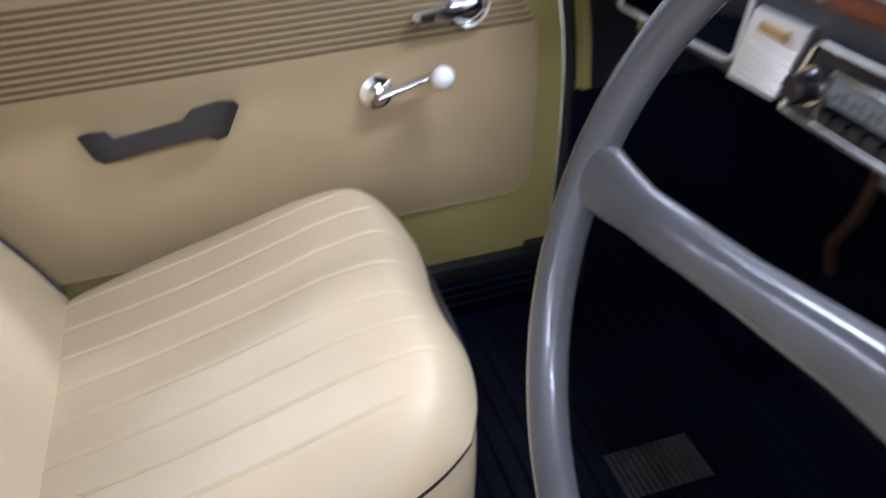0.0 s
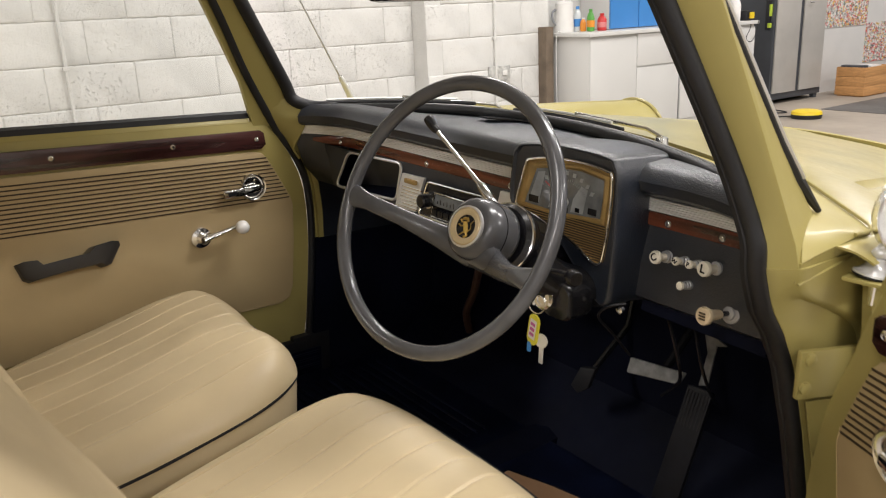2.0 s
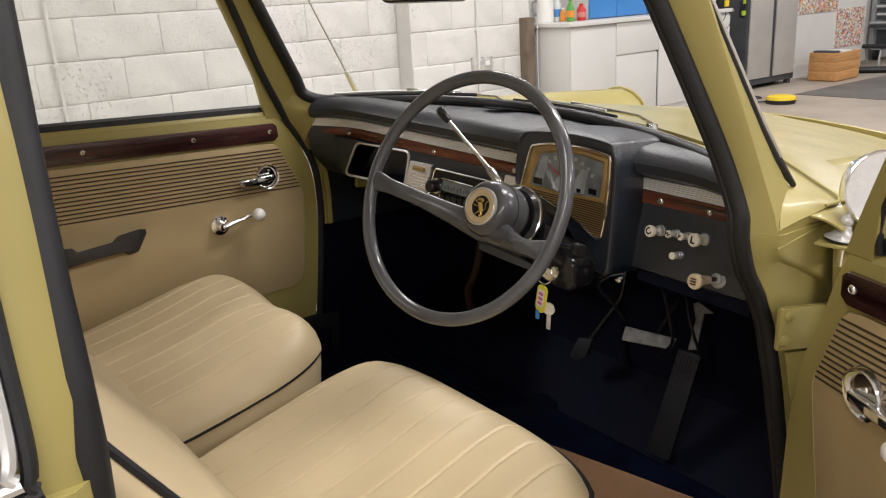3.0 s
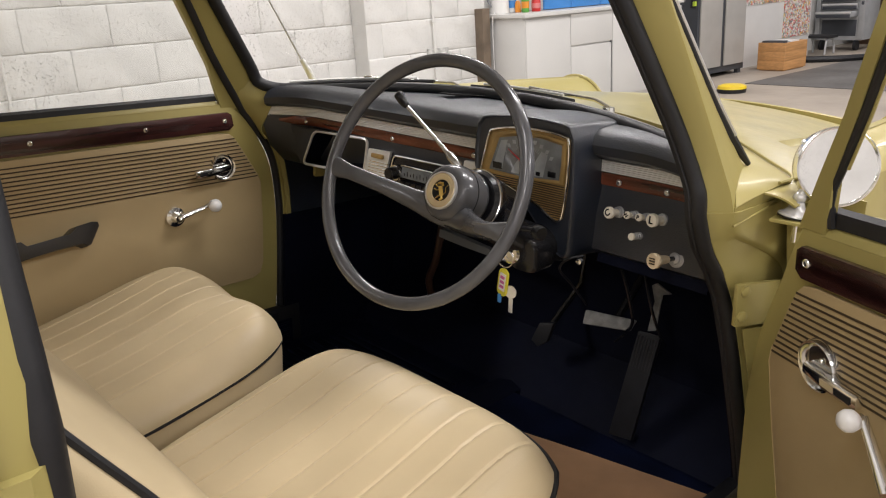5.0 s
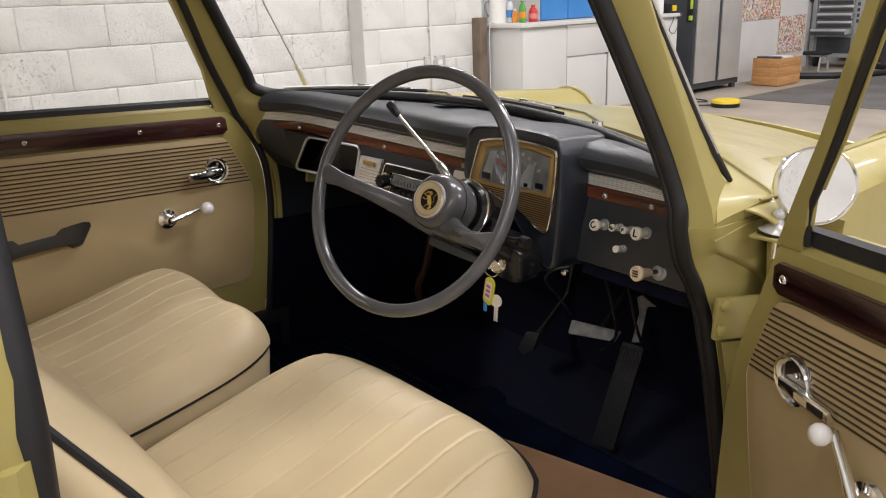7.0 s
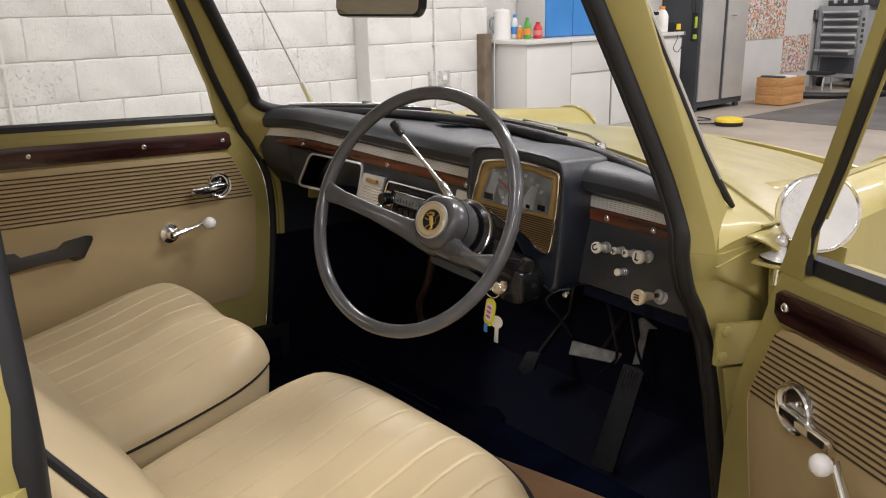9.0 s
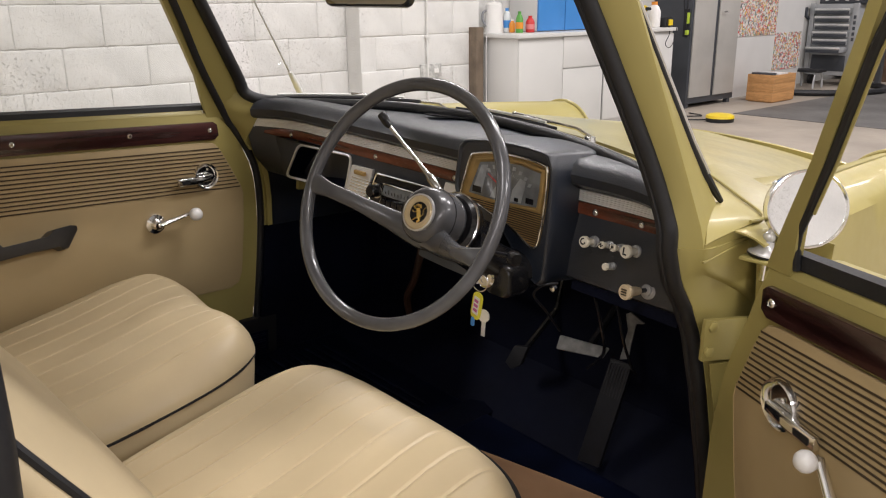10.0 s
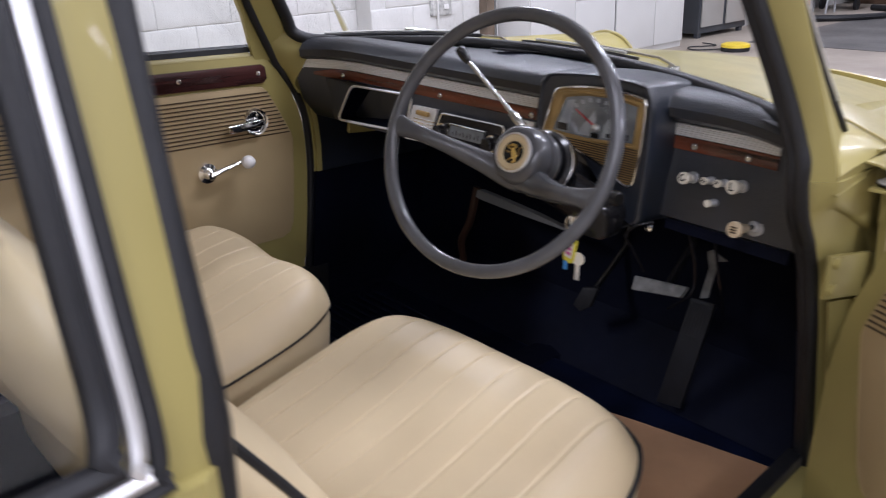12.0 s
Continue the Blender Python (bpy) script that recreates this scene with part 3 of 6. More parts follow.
for s in (-1, 1):
    # windscreen pillar, from cowl to roof
    rings = []
    CREASE = [(0.90, -0.650, -0.115), (0.985, -0.632, -0.150), (1.063, -0.612, -0.178), (1.40, -0.522, -0.302)]
    for k in range(15):
        z = (0.888 if s > 0 else 0.87) + (0.512 if s > 0 else 0.53) * k / 14
        yd, x, r = yseal(z, s), xin(z, s), rub(z, s)
        qx, qy = interp(z, [(a, b) for a, b, c in CREASE]), interp(z, [(a, c) for a, b, c in CREASE])
        fl = 0.028 * max(0, 1 - (z - 0.87) / 0.16) ** 2
        rings.append([side(s, x + 0.010, yd + 0.002, z), side(s, x - 0.010, yd, z), side(s, qx + 0.006, qy - 0.007, z), side(s, qx, qy, z), side(s, qx + 0.002, qy + 0.008, z),
                      side(s, r.x - 0.028 + fl * 0.3, r.y + (0.030 + fl if s > 0 else 0.008), z), side(s, r.x - 0.018 + fl * 0.3, r.y + (0.034 + fl if s > 0 else 0.010), z), side(s, r.x - 0.002, r.y + 0.002, z), side(s, x + 0.018, yd + (0.026 if s > 0 else 0.030), z)])
    part("windscreen_pillar", loft(rings), PAINT, car)
    # hinge pillar and scuttle side under it, with a rounded shoulder
    rings = []
    EDGE = [(0.24, -0.668, 0.20), (0.40, -0.667, 0.16), (0.60, -0.664, 0.11), (0.74, -0.660, 0.095), (0.775, -0.656, 0.078), (0.795, -0.653, 0.046), (0.823, -0.650, -0.013), (0.850, -0.650, -0.082), (0.862, -0.650, -0.101), (0.878, -0.650, -0.110), (0.895, -0.652, -0.116)]
    for z in [0.24, 0.32, 0.40, 0.48, 0.55, 0.61, 0.66] + [0.70 + 0.195 * k / 36 for k in range(37)]:
        yd = yseal(z, s)
        qx = sum(interp(z + d, [(a, b) for a, b, c in EDGE]) for d in (-0.008, -0.004, 0, 0.004, 0.008)) / 5
        qy = sum(interp(z + d, [(a, c) for a, b, c in EDGE]) for d in (-0.008, -0.004, 0, 0.004, 0.008)) / 5
        mid = yd + 0.35 * (qy - yd)
        rings.append([side(s, -0.60, yd + 0.002, z), side(s, -0.618, yd, z), side(s, -0.626, yd + 0.002, z), side(s, -0.628 + 0.45 * (qx + 0.632), mid + 0.002, z), side(s, qx + 0.008, qy - 0.009, z), side(s, qx + 0.003, qy - 0.004, z), side(s, qx, qy + 0.003, z), side(s, qx - 0.002, qy + 0.012, z),
                      side(s, qx - 0.004, 0.20, z), side(s, -0.60, 0.20, z)])
    part("hinge_pillar", loft(rings), PAINT, car)
    # fold of the scuttle over the door gap, and the shelf beneath
    fold = smooth_path([side(s, -0.650, -0.115, 0.901), side(s, -0.654, -0.042, 0.911), side(s, -0.657, 0.042, 0.918)], 5)
    part("scuttle_fold", sheet(lambda u, v, f=fold: f[min(10, round(u * 10))] - Vector((0, 0, 0.026 * v)) + (side(s, 0.004 * v, 0, 0) - side(s, 0, 0, 0)), 10, 2, 0.004), PAINT, car)
    part("fold_seam", tube([p - Vector((0, 0, 0.026)) for p in fold], 0.0018, 6), PAINT, car)
    part("wing_corner", sheet(lambda u, v: side(s, -0.655 - 0.044 * u, -0.042 + 0.165 * v + 0.010 * u * (1 - v), 0.912 + 0.004 * v - 0.014 * u ** 2), 6, 6, 0.003), PAINT, car)
    part("mirror_bracket", prism([side(s, x, y, 0.872) for x, y in ((-0.668, -0.045), (-0.716, -0.040), (-0.720, 0.05), (-0.660, 0.05))], (0, 0, 0.005), bevel=0.0015), PAINT, car)
    part("bracket_bolt", tube([side(s, -0.695, -0.018, 0.872), side(s, -0.695, -0.018, 0.842)], 0.004, 8), CHROME, car)
    part("gap_backing", prism([side(s, -0.660, 0.06, z) for z in (0.80, 0.91)] + [side(s, -0.76, 0.06, z) for z in (0.90, 0.80)], (0, 0.004, 0)), PAINT, car)
    # double rubber door seal down the front of the opening
    p = [side(s, xin(z, s) - 0.004 + (0.008 if s < 0 else 0.0), y - 0.002, z) for z, y in (SEAL if s > 0 else SEAL_LEFT)]
    part("door_seal", tube(smooth_path(p, 5), 0.0118 if s > 0 else 0.0098, 10), RUBBER, car)
    if s > 0:
        p = [side(s, xin(z) + 0.007, y - 0.003, z) for z, y in SEAL]
        part("seal_lip", tube(smooth_path(p, 5), 0.009, 8), RUBBER, car)
    p = [rub(z) + Vector((-0.024, 0.030 + 0.028 * max(0, 1 - (z - 0.94) / 0.09) ** 2, 0)) for z in np.linspace(0.942, 1.37, 10)]
    if s > 0:
        part("windscreen_rubber", tube([side(s, *q) for q in p], [0.004] + [0.0095] * 9, 8), RUBBER, car)
        part("windscreen_trim", tube([side(s, q.x - 0.0085, q.y + 0.0046, q.z) for q in p[1:]], 0.0026, 6), SATIN, car)
    # foot of the pillar, sweeping in to the end of the dashboard
    if s < 0:
        A = smooth_path([side(s, -0.600, yseal(z, s) + 0.004, z) for z in (0.99, 0.965, 0.94, 0.915, 0.885, 0.845, 0.82)], 4)
        B = smooth_path([side(s, -0.583, -0.088, 0.99), side(s, -0.572, -0.072, 0.965), side(s, -0.551, -0.052, 0.944), side(s, -0.540, -0.058, 0.925), side(s, -0.556, -0.070, 0.885), side(s, -0.575, -0.080, 0.845), side(s, -0.585, -0.060, 0.82)], 4)
        nA = len(A) - 1
        part("pillar_foot", sheet(lambda u, v, A=A, B=B: A[round(u * nA)].lerp(B[round(u * nA)], v) + Vector((0, 0, -0.004 * math.sin(math.pi * v))), nA, 8, 0.003), PAINT, car)
    # sill and door step
    part("sill", box(*sorted((side(s, -0.59, 0, 0).x, side(s, -0.74, 0, 0).x)), -1.05, 0.16 if s > 0 else -0.07, 0.18, 0.30, 0.02, 3), PAINT, car)
    part("sill_rubber", box(*sorted((side(s, -0.585, 0, 0).x, side(s, -0.615, 0, 0).x)), -1.05, 0.13 if s > 0 else -0.06, 0.29, 0.325, 0.006), RUBBER, car)
    # rear door pillar and quarter panel
    rings = []
    for k in range(9):
        z = 0.882 + 0.498 * k / 8
        x = xin(z)
        rings.append([side(s, x + 0.02, -1.008, z), side(s, x - 0.012, -1.008, z), side(s, x - 0.018, -1.018, z), side(s, x - 0.018, -1.045, z), side(s, x + 0.02, -1.06, z)])
    part("rear_pillar", loft(rings), PAINT, car)
    rings = []
    for k in range(11):
        z = 0.20 + 0.688 * k / 10
        bul = 0.04 * math.sin(math.pi * min(1, (0.91 - z) / 0.6) * 0.5)
        rings.append([side(s, -0.59, -1.008, z), side(s, -0.622 - bul * 0.7, -1.008, z), side(s, -0.634 - bul, -1.024, z), side(s, -0.636 - bul, -2.1, z), side(s, -0.60, -2.1, z)])
    part("quarter_panel", loft(rings), PAINT, car)
    p = [side(s, xin(z) - 0.003, -1.006 - 0.003 * math.sin(z * 9), z) for z in np.linspace(0.30, 1.36, 22)]
    part("door_seal", tube(p, [0.0135 + 0.0018 * math.sin(7.0 * k) for k in range(len(p))], 10), RUBBER, car)
    # quarter window: rubber, bright strip, rubber, pane
    def frame_line(d):
        top = [side(s, xin(z) - 0.019, -1.046 - d, z) for z in np.linspace(1.36, 0.925 + d, 9)]
        low = [side(s, -0.633, -1.050 - d * 1.1, 0.903 + d), side(s, -0.634, -1.064 - d, 0.894 + d), side(s, -0.636, -1.3, 0.892 + d), side(s, -0.638, -1.95, 0.888 + d)]
        return smooth_path(top + low, 3)
    part("window_rubber", tube(frame_line(0.0), 0.0055, 8), RUBBER, car)
    part("bright_strip", tube(frame_line(0.0102), 0.0058, 8), SATIN, car)
    part("window_rubber", tube(frame_line(0.024), 0.009, 8), RUBBER, car)
    g = part("quarter_pane", prism([side(s, xin(z) - 0.016, y, z) for y, z in ((-1.076, 0.92), (-1.076, 1.33), (-1.8, 1.33), (-1.95, 0.92))], side(s, -0.045, 0, 0) - side(s, -0.049, 0, 0)), GLASS, car, "clear side glass", smooth=False)
    g.visible_shadow = False
# roof, closed over the cabin, and the tail
part("roof", sheet(lambda u, v: Vector((XC + (u - 0.5) * 1.02, -0.23 - 1.6 * v, ROOFZ + 0.035 * (1 - (2 * u - 1) ** 2))), 8, 8, 0.025), PAINT, car)
# unseen lining, added pale to bounce light onto dashboard and chrome
part("added_headliner", sheet(lambda u, v: Vector((XC + (u - 0.5) * 0.96, -0.26 - 1.54 * v, ROOFZ - 0.022 + 0.03 * (1 - (2 * u - 1) ** 2))), 8, 8, 0.004), mat("pale_bounce_headlining", (0.62, 0.60, 0.55), 0.7, var=0.04, scale=20), car, "unseen pale headlining added to bounce light into the cabin")
part("tail", box(-0.60, 0.68, -2.12, -2.05, 0.2, 0.95, 0.01), PAINT, car)
# plain nose panel, rear screen and its corner pillars
part("nose_panel", sheet(lambda u, v: Vector((XC + (u - 0.5) * 1.0, 1.165 + 0.035 * math.sin(math.pi * u) + 0.02 * math.sin(math.pi * v), 0.34 + (0.50 + 0.03 * math.sin(math.pi * u)) * v)), 16, 8, 0.012), PAINT, car)
g = part("rear_screen", sheet(lambda u, v: Vector((XC + (u - 0.5) * (1.0 + 0.16 * v), -1.83 - 0.23 * v - 0.03 * math.sin(math.pi * u), 1.375 - 0.43 * v)), 12, 4), GLASS, car, "clear rear screen")
g.visible_shadow = False
for s in (-1, 1):
    part("corner_pillar", tube([side(s, -0.455, -1.82, 1.37), side(s, -0.53, -1.95, 1.16), side(s, -0.595, -2.07, 0.92)], [0.03, 0.035, 0.045], 10), PAINT, car)
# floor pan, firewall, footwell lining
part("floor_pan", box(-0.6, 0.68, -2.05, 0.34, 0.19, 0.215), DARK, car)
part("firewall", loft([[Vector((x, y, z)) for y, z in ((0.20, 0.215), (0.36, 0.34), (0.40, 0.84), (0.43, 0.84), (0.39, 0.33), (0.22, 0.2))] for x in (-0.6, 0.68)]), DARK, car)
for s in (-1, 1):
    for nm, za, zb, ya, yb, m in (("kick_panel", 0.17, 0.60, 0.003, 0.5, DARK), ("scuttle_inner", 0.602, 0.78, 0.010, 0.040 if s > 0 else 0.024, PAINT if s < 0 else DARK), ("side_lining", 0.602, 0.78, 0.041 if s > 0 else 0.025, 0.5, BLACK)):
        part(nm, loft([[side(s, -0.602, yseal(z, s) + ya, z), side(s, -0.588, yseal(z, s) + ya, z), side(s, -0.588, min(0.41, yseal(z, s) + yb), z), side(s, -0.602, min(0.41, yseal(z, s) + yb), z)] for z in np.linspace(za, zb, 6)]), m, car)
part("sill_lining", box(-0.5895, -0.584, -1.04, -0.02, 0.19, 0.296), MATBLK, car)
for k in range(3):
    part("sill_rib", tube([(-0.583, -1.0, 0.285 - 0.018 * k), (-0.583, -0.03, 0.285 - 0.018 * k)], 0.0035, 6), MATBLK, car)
part("sill_end", box(-0.628, -0.587, -0.10, 0.01, 0.19, 0.336, 0.004), RUBBER, car)
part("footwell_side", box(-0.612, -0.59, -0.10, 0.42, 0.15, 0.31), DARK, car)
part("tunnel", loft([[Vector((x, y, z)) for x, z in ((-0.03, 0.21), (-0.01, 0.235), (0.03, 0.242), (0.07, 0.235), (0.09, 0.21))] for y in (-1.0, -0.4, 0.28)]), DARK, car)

# scuttle between windscreen and bonnet
part("scuttle", sheet(lambda u, v: Vector((XC + (u - 0.5) * 1.36, wbase(XC + (u - 0.5) * 1.36)[0] + 0.005 + 0.13 * v, wbase(XC + (u - 0.5) * 1.36)[1] - 0.012 - 0.01 * v)), 24, 4, 0.012), PAINT, car)


def bonnet(u, v):
    w = (u - 0.5) * 2
    x = XC + w * (0.56 - 0.10 * v)
    y0 = 0.30 - 0.19 * w * w
    return Vector((x, y0 + (1.18 - y0) * v, 0.948 - 0.02 * w * w - 0.085 * v ** 1.6 - 0.03 * v * w * w + 0.006 * math.exp(-(w / 0.12) ** 2)))


part("bonnet", sheet(bonnet, 28, 20, 0.012), BLOTCHED, car)
for s in (-1, 1):
    def fender(u, v, s=s):
        a = math.pi * (u * 1.15 - 0.1)
        y = 0.03 + 1.13 * v
        r = 0.128 - 0.028 * (1 - v) ** 2
        cx = -0.60 + 0.085 * v ** 1.2
        p = Vector((cx + r * math.cos(a), y, 0.770 + 0.035 * (1 - v) + r * math.sin(a)))
        if u > 0.75:
            p.z -= 1.4 * (u - 0.75) * 1.2
            p.x -= 0.05 * (u - 0.75)
        if u < 0.12:
            p.z -= 0.5 * (0.12 - u)
        return side(s, p.x, p.y, p.z)
    A = smooth_path([side(s, -0.650, -0.114, 0.902), side(s, -0.6345, -0.088, 0.924), side(s, -0.612, -0.034, 0.940), side(s, -0.585, -0.004, 0.945), side(s, -0.545, 0.012, 0.947), side(s, -0.45, 0.06, 0.953)], 4)
    B = smooth_path([side(s, -0.655, -0.042, 0.912), side(s, -0.657, 0.0, 0.916), side(s, -0.657, 0.042, 0.919), side(s, -0.592, 0.094, 0.928), side(s, -0.52, 0.152, 0.936), side(s, -0.45, 0.20, 0.944)], 4)
    C = smooth_path([side(s, -0.70, 0.10, 0.905), side(s, -0.695, 0.125, 0.905), side(s, -0.69, 0.15, 0.905), side(s, -0.63, 0.21, 0.918), side(s, -0.55, 0.26, 0.930), side(s, -0.45, 0.32, 0.940)], 4)
    n0 = len(A) - 1

    def scuttle_side(u, v, A=A, B=B, n0=n0):
        i = min(n0, round(u * n0))
        return A[i].lerp(B[i], v) + Vector((0, 0, 0.001 * math.sin(math.pi * v)))

    def wing_top(u, v, B=B, C=C, n0=n0):
        i = min(n0, round(u * n0))
        return B[i].lerp(C[i], v) - Vector((0, 0, 0.002)) + Vector((0, 0, 0.004 * math.sin(math.pi * v)))
    part("panel_seam", tube([p + Vector((0, 0, 0.004)) for p in B[4:]], 0.0026, 6), PAINT, car)
    part("scuttle_side", sheet(scuttle_side, n0, 5, 0.01), PAINT, car)
    part("wing_top", sheet(wing_top, n0, 5, 0.01), BLOTCHED, car)
    fd = part("fender", sheet(fender, 24, 20, 0.012), PAINT, car)

    def bonnet_side(u, v, s=s):
        a, b = bonnet(0.0 if s < 0 else 1.0, v), fender(0.5, 0.08 + 0.92 * v)
        return a.lerp(b, u) + Vector((0, 0, 0.003 - 0.012 * math.sin(math.pi * min(1, u * 2.2)) * (1 if u < 0.46 else 0)))
    part("wing_valley", sheet(bonnet_side, 10, 20, 0.006), BLOTCHED, car)
    for rr, yy, tt, mm, nm in ((0.130, 1.163, 0.0065, PAINT, "lamp_surround"), (0.124, 1.175, 0.0045, DULL, "lamp_rim")):
        ring = [side(s, -0.515 + rr * math.cos(a), yy, 0.771 + rr * math.sin(a)) for a in np.linspace(-0.3, math.pi + 0.3, 32)]
        part(nm, tube(ring, tt, 8), mm, fd)
    # bonnet edge line
    p = [side(s, -0.56 + 0.10 * v, 0.115 + 1.06 * v, 0.934 - 0.115 * v ** 1.6) for v in np.linspace(0, 1, 10)]
    if s < 0:
        part("bonnet_beading", tube(p, 0.004, 6), PAINT, car)
# windscreen rubber: one loop up both pillars and along the base, bright strip, pane
def screen_loop(z0):
    lefty = [rub(z) for z in np.linspace(1.37, 1.0, 8)] + [Vector((-0.574, -0.085, 0.968)), Vector((-0.562, -0.062, 0.953)), Vector((-0.545, -0.030, 0.946))]
    port = [rub(z, -1) for z in np.linspace(1.37, 1.0, 8)] + lefty[8:]
    low = [Vector((x, wbase(x)[0] - 0.004, wbase(x)[1] + z0)) for x in np.linspace(-0.50, 0.58, 22)]
    return smooth_path(port + low + [side(1, *q) for q in reversed(lefty)], 3)


loop = screen_loop(0.004)
part("windscreen_rubber", tube(loop, [0.0152 if p.x < -0.5 else 0.0125 for p in loop], 10), RUBBER, car)
wp = [Vector((x, wbase(x)[0] - 0.004, wbase(x)[1] + 0.004)) for x in np.linspace(-0.53, 0.61, 24)]
part("windscreen_trim", tube([p + Vector((0, 0.016, 0.006)) for p in wp], 0.004, 6), CHROME, car)


def pane(u, v):
    x0 = XC + (u - 0.5) * 1.24
    y0, z0 = wbase(x0)
    z1 = 1.375
    x1 = XC + (u - 0.5) * 0.98
    y1 = -0.10 - 0.14 * ((u - 0.5) * 2) ** 2
    return Vector((x0 + (x1 - x0) * v, y0 + (y1 - y0) * v, z0 + (z1 - z0) * v))


g = part("windscreen", sheet(pane, 20, 4), GLASS, car, "clear curved windscreen")
g.visible_shadow = False
part("windscreen_header", tube([pane(u, 1.0) for u in np.linspace(0, 1, 12)], 0.022, 8), PAINT, car)
# road wheels
for x in (-0.56, 0.64):
    for y in (0.75, -1.55):
        rw = part("wheel", lathe([(0, -0.02), (0.15, -0.02), (0.17, -0.05), (0.17, 0.05), (0.15, 0.03), (0, 0.03)], aim((x, y, 0.29 + 0.042 * (x - 0.04) + 0.047 * (y + 0.5)), (1, 0, 0)), 28), CHROME, car)
        part("tyre", lathe([(0.17, -0.06), (0.24, -0.07), (0.28, -0.05), (0.287, 0.0), (0.28, 0.05), (0.24, 0.07), (0.17, 0.06)], aim((x, y, 0.29 + 0.042 * (x - 0.04) + 0.047 * (y + 0.5)), (1, 0, 0)), 28), RUBBER, rw)
# hinge plates with bolts on the driver's side
hp = part("hinge_plate", prism([(0.722, -0.072, 0.777), (0.742, 0.05, 0.760), (0.744, 0.05, 0.690), (0.722, -0.066, 0.708)], (0.008, -0.004, 0), bevel=0.002), PAINT, car)
for y, z in ((-0.058, 0.764), (-0.060, 0.724)):
    part("bolt", lathe([(0, 0), (0.009, 0), (0.009, 0.005), (0.006, 0.007), (0, 0.007)], aim((0.732, y, z), (1, -0.4, 0)), 6), PAINT, hp)
part("hinge_plate", prism([(0.722, -0.030, 0.692), (0.744, 0.09, 0.675), (0.744, 0.19, 0.33), (0.722, 0.125, 0.33), (0.722, 0.06, 0.50)], (0.004, -0.003, 0), bevel=0.002), PAINT, car)

# ---- doors ----
def rivet(m, r=0.006):
    return lathe([(0, 0), (r, 0), (r * 0.9, 0.0015), (r * 0.55, 0.003), (r * 0.5, 0.0022), (0, 0.0022)], m, 14)


def fill_door(d, s, inward):
    """A car door of side s, shut; inward is the way into the cabin."""
    def P(x, y, z):
        return side(s, x, y, z)
    edge = [((interp(-z, [(-a, b) for a, b in DOOR_EDGE]) if s > 0 else yseal(z, s)) - 0.013, z) for z in np.linspace(0.915, 0.33, 14)]
    outline = [(-0.995, 0.915), (-0.150, 0.915)] + edge[1:] + [(-0.10, 0.325), (-0.995, 0.325)]
    part("inner_shell", prism([P(-0.606, y, z) for y, z in outline], P(-0.65, 0, 0) - P(-0.606, 0, 0), bevel=0.005), PAINT, d)
    grow = [(y - 0.004, z) for y, z in outline]
    part("outer_skin", prism([P(-0.651, y, z) for y, z in grow], P(-0.71, 0, 0) - P(-0.651, 0, 0), bevel=0.012), PAINT, d)
    # rolled top of the inner shell
    part("waist_rail", tube([P(-0.625, y, 0.912) for y in np.linspace(-0.99, -0.185, 8)], 0.019, 10, flat=0.8), PAINT, d)
    # window frame, seal and pane
    fr = [(-0.146, 0.915), (-0.197, 0.99), (-0.254, 1.071), (-0.332, 1.198), (-0.385, 1.29), (-0.43, 1.335), (-0.70, 1.35), (-0.96, 1.345), (-0.99, 1.31), (-0.998, 1.10), (-0.998, 0.915)]

    if s < 0:
        fr[:6] = [(yseal(z, -1) - 0.006, z) for z in (0.900, 1.01, 1.11, 1.21)] + [(-0.335, 1.27), (-0.395, 1.312)]

    def xfr(z):
        return -0.61 + 0.12 * (z - 0.92) if s > 0 else xin(max(z, 0.93), -1) - 0.004
    rings = []
    for k, (y, z) in enumerate(fr):
        x = xfr(z)
        w = (0.020 if s < 0 else (0.050, 0.026, 0.021, 0.019, 0.019)[k]) if k < 5 else 0.03
        if s < 0 and k == 0:
            w = 0.050
        dy, dz = (-w, 0.0) if k < 4 else ((-w * 0.8, -w * 0.5) if k == 4 else ((0, -w) if k < 8 else ((w * 0.7, -w * 0.7) if k == 8 else (w, 0))))
        rings.append([P(x + 0.005, y, z), P(x - 0.008, y, z), P(x - 0.008, y + dy, z + dz), P(x + 0.005, y + dy, z + dz)])
    part("window_frame", loft(rings), PAINT, d)
    p = [P(xfr(z) - 0.001, y, z) for y, z in ((-0.203, 0.925), (-0.205, 0.955), (-0.214, 0.978), (-0.235, 1.007), (-0.280, 1.073), (-0.356, 1.196))] + [P(xfr(z) - 0.003, y - 0.02, z - 0.030) for y, z in fr[4:7]]
    if s > 0:
        part("window_channel", tube(p, 0.0058, 8), RUBBER, d)
        part("frame_lip", tube([q + P(-0.002, -0.007, -0.002) - P(0, 0, 0) for q in p[3:]], 0.002, 8), PAINT, d)
    part("window_seal", loft([[P(-0.611, y, 0.922), P(-0.613, y, 0.934), P(-0.622, y, 0.939), P(-0.628, y, 0.923)] for y in (-0.985, -0.6, -0.172)] if s < 0 else [[P(-0.611, y, 0.925), P(-0.613, y, 0.944), P(-0.622, y, 0.948), P(-0.628, y, 0.926)] for y in (-0.985, -0.6, -0.19)]), RUBBER, d)
    if s < 0:
        g = part("door_pane", prism([P(xfr(z) - 0.004, y, z) for y, z in ((-0.97, 0.93), (-0.150, 0.93), (-0.205, 1.02), (-0.318, 1.22), (-0.36, 1.29), (-0.97, 1.29))], P(-0.034, 0, 0) - P(-0.03, 0, 0)), GLASS, d, "clear door glass", smooth=False)
        g.visible_shadow = False
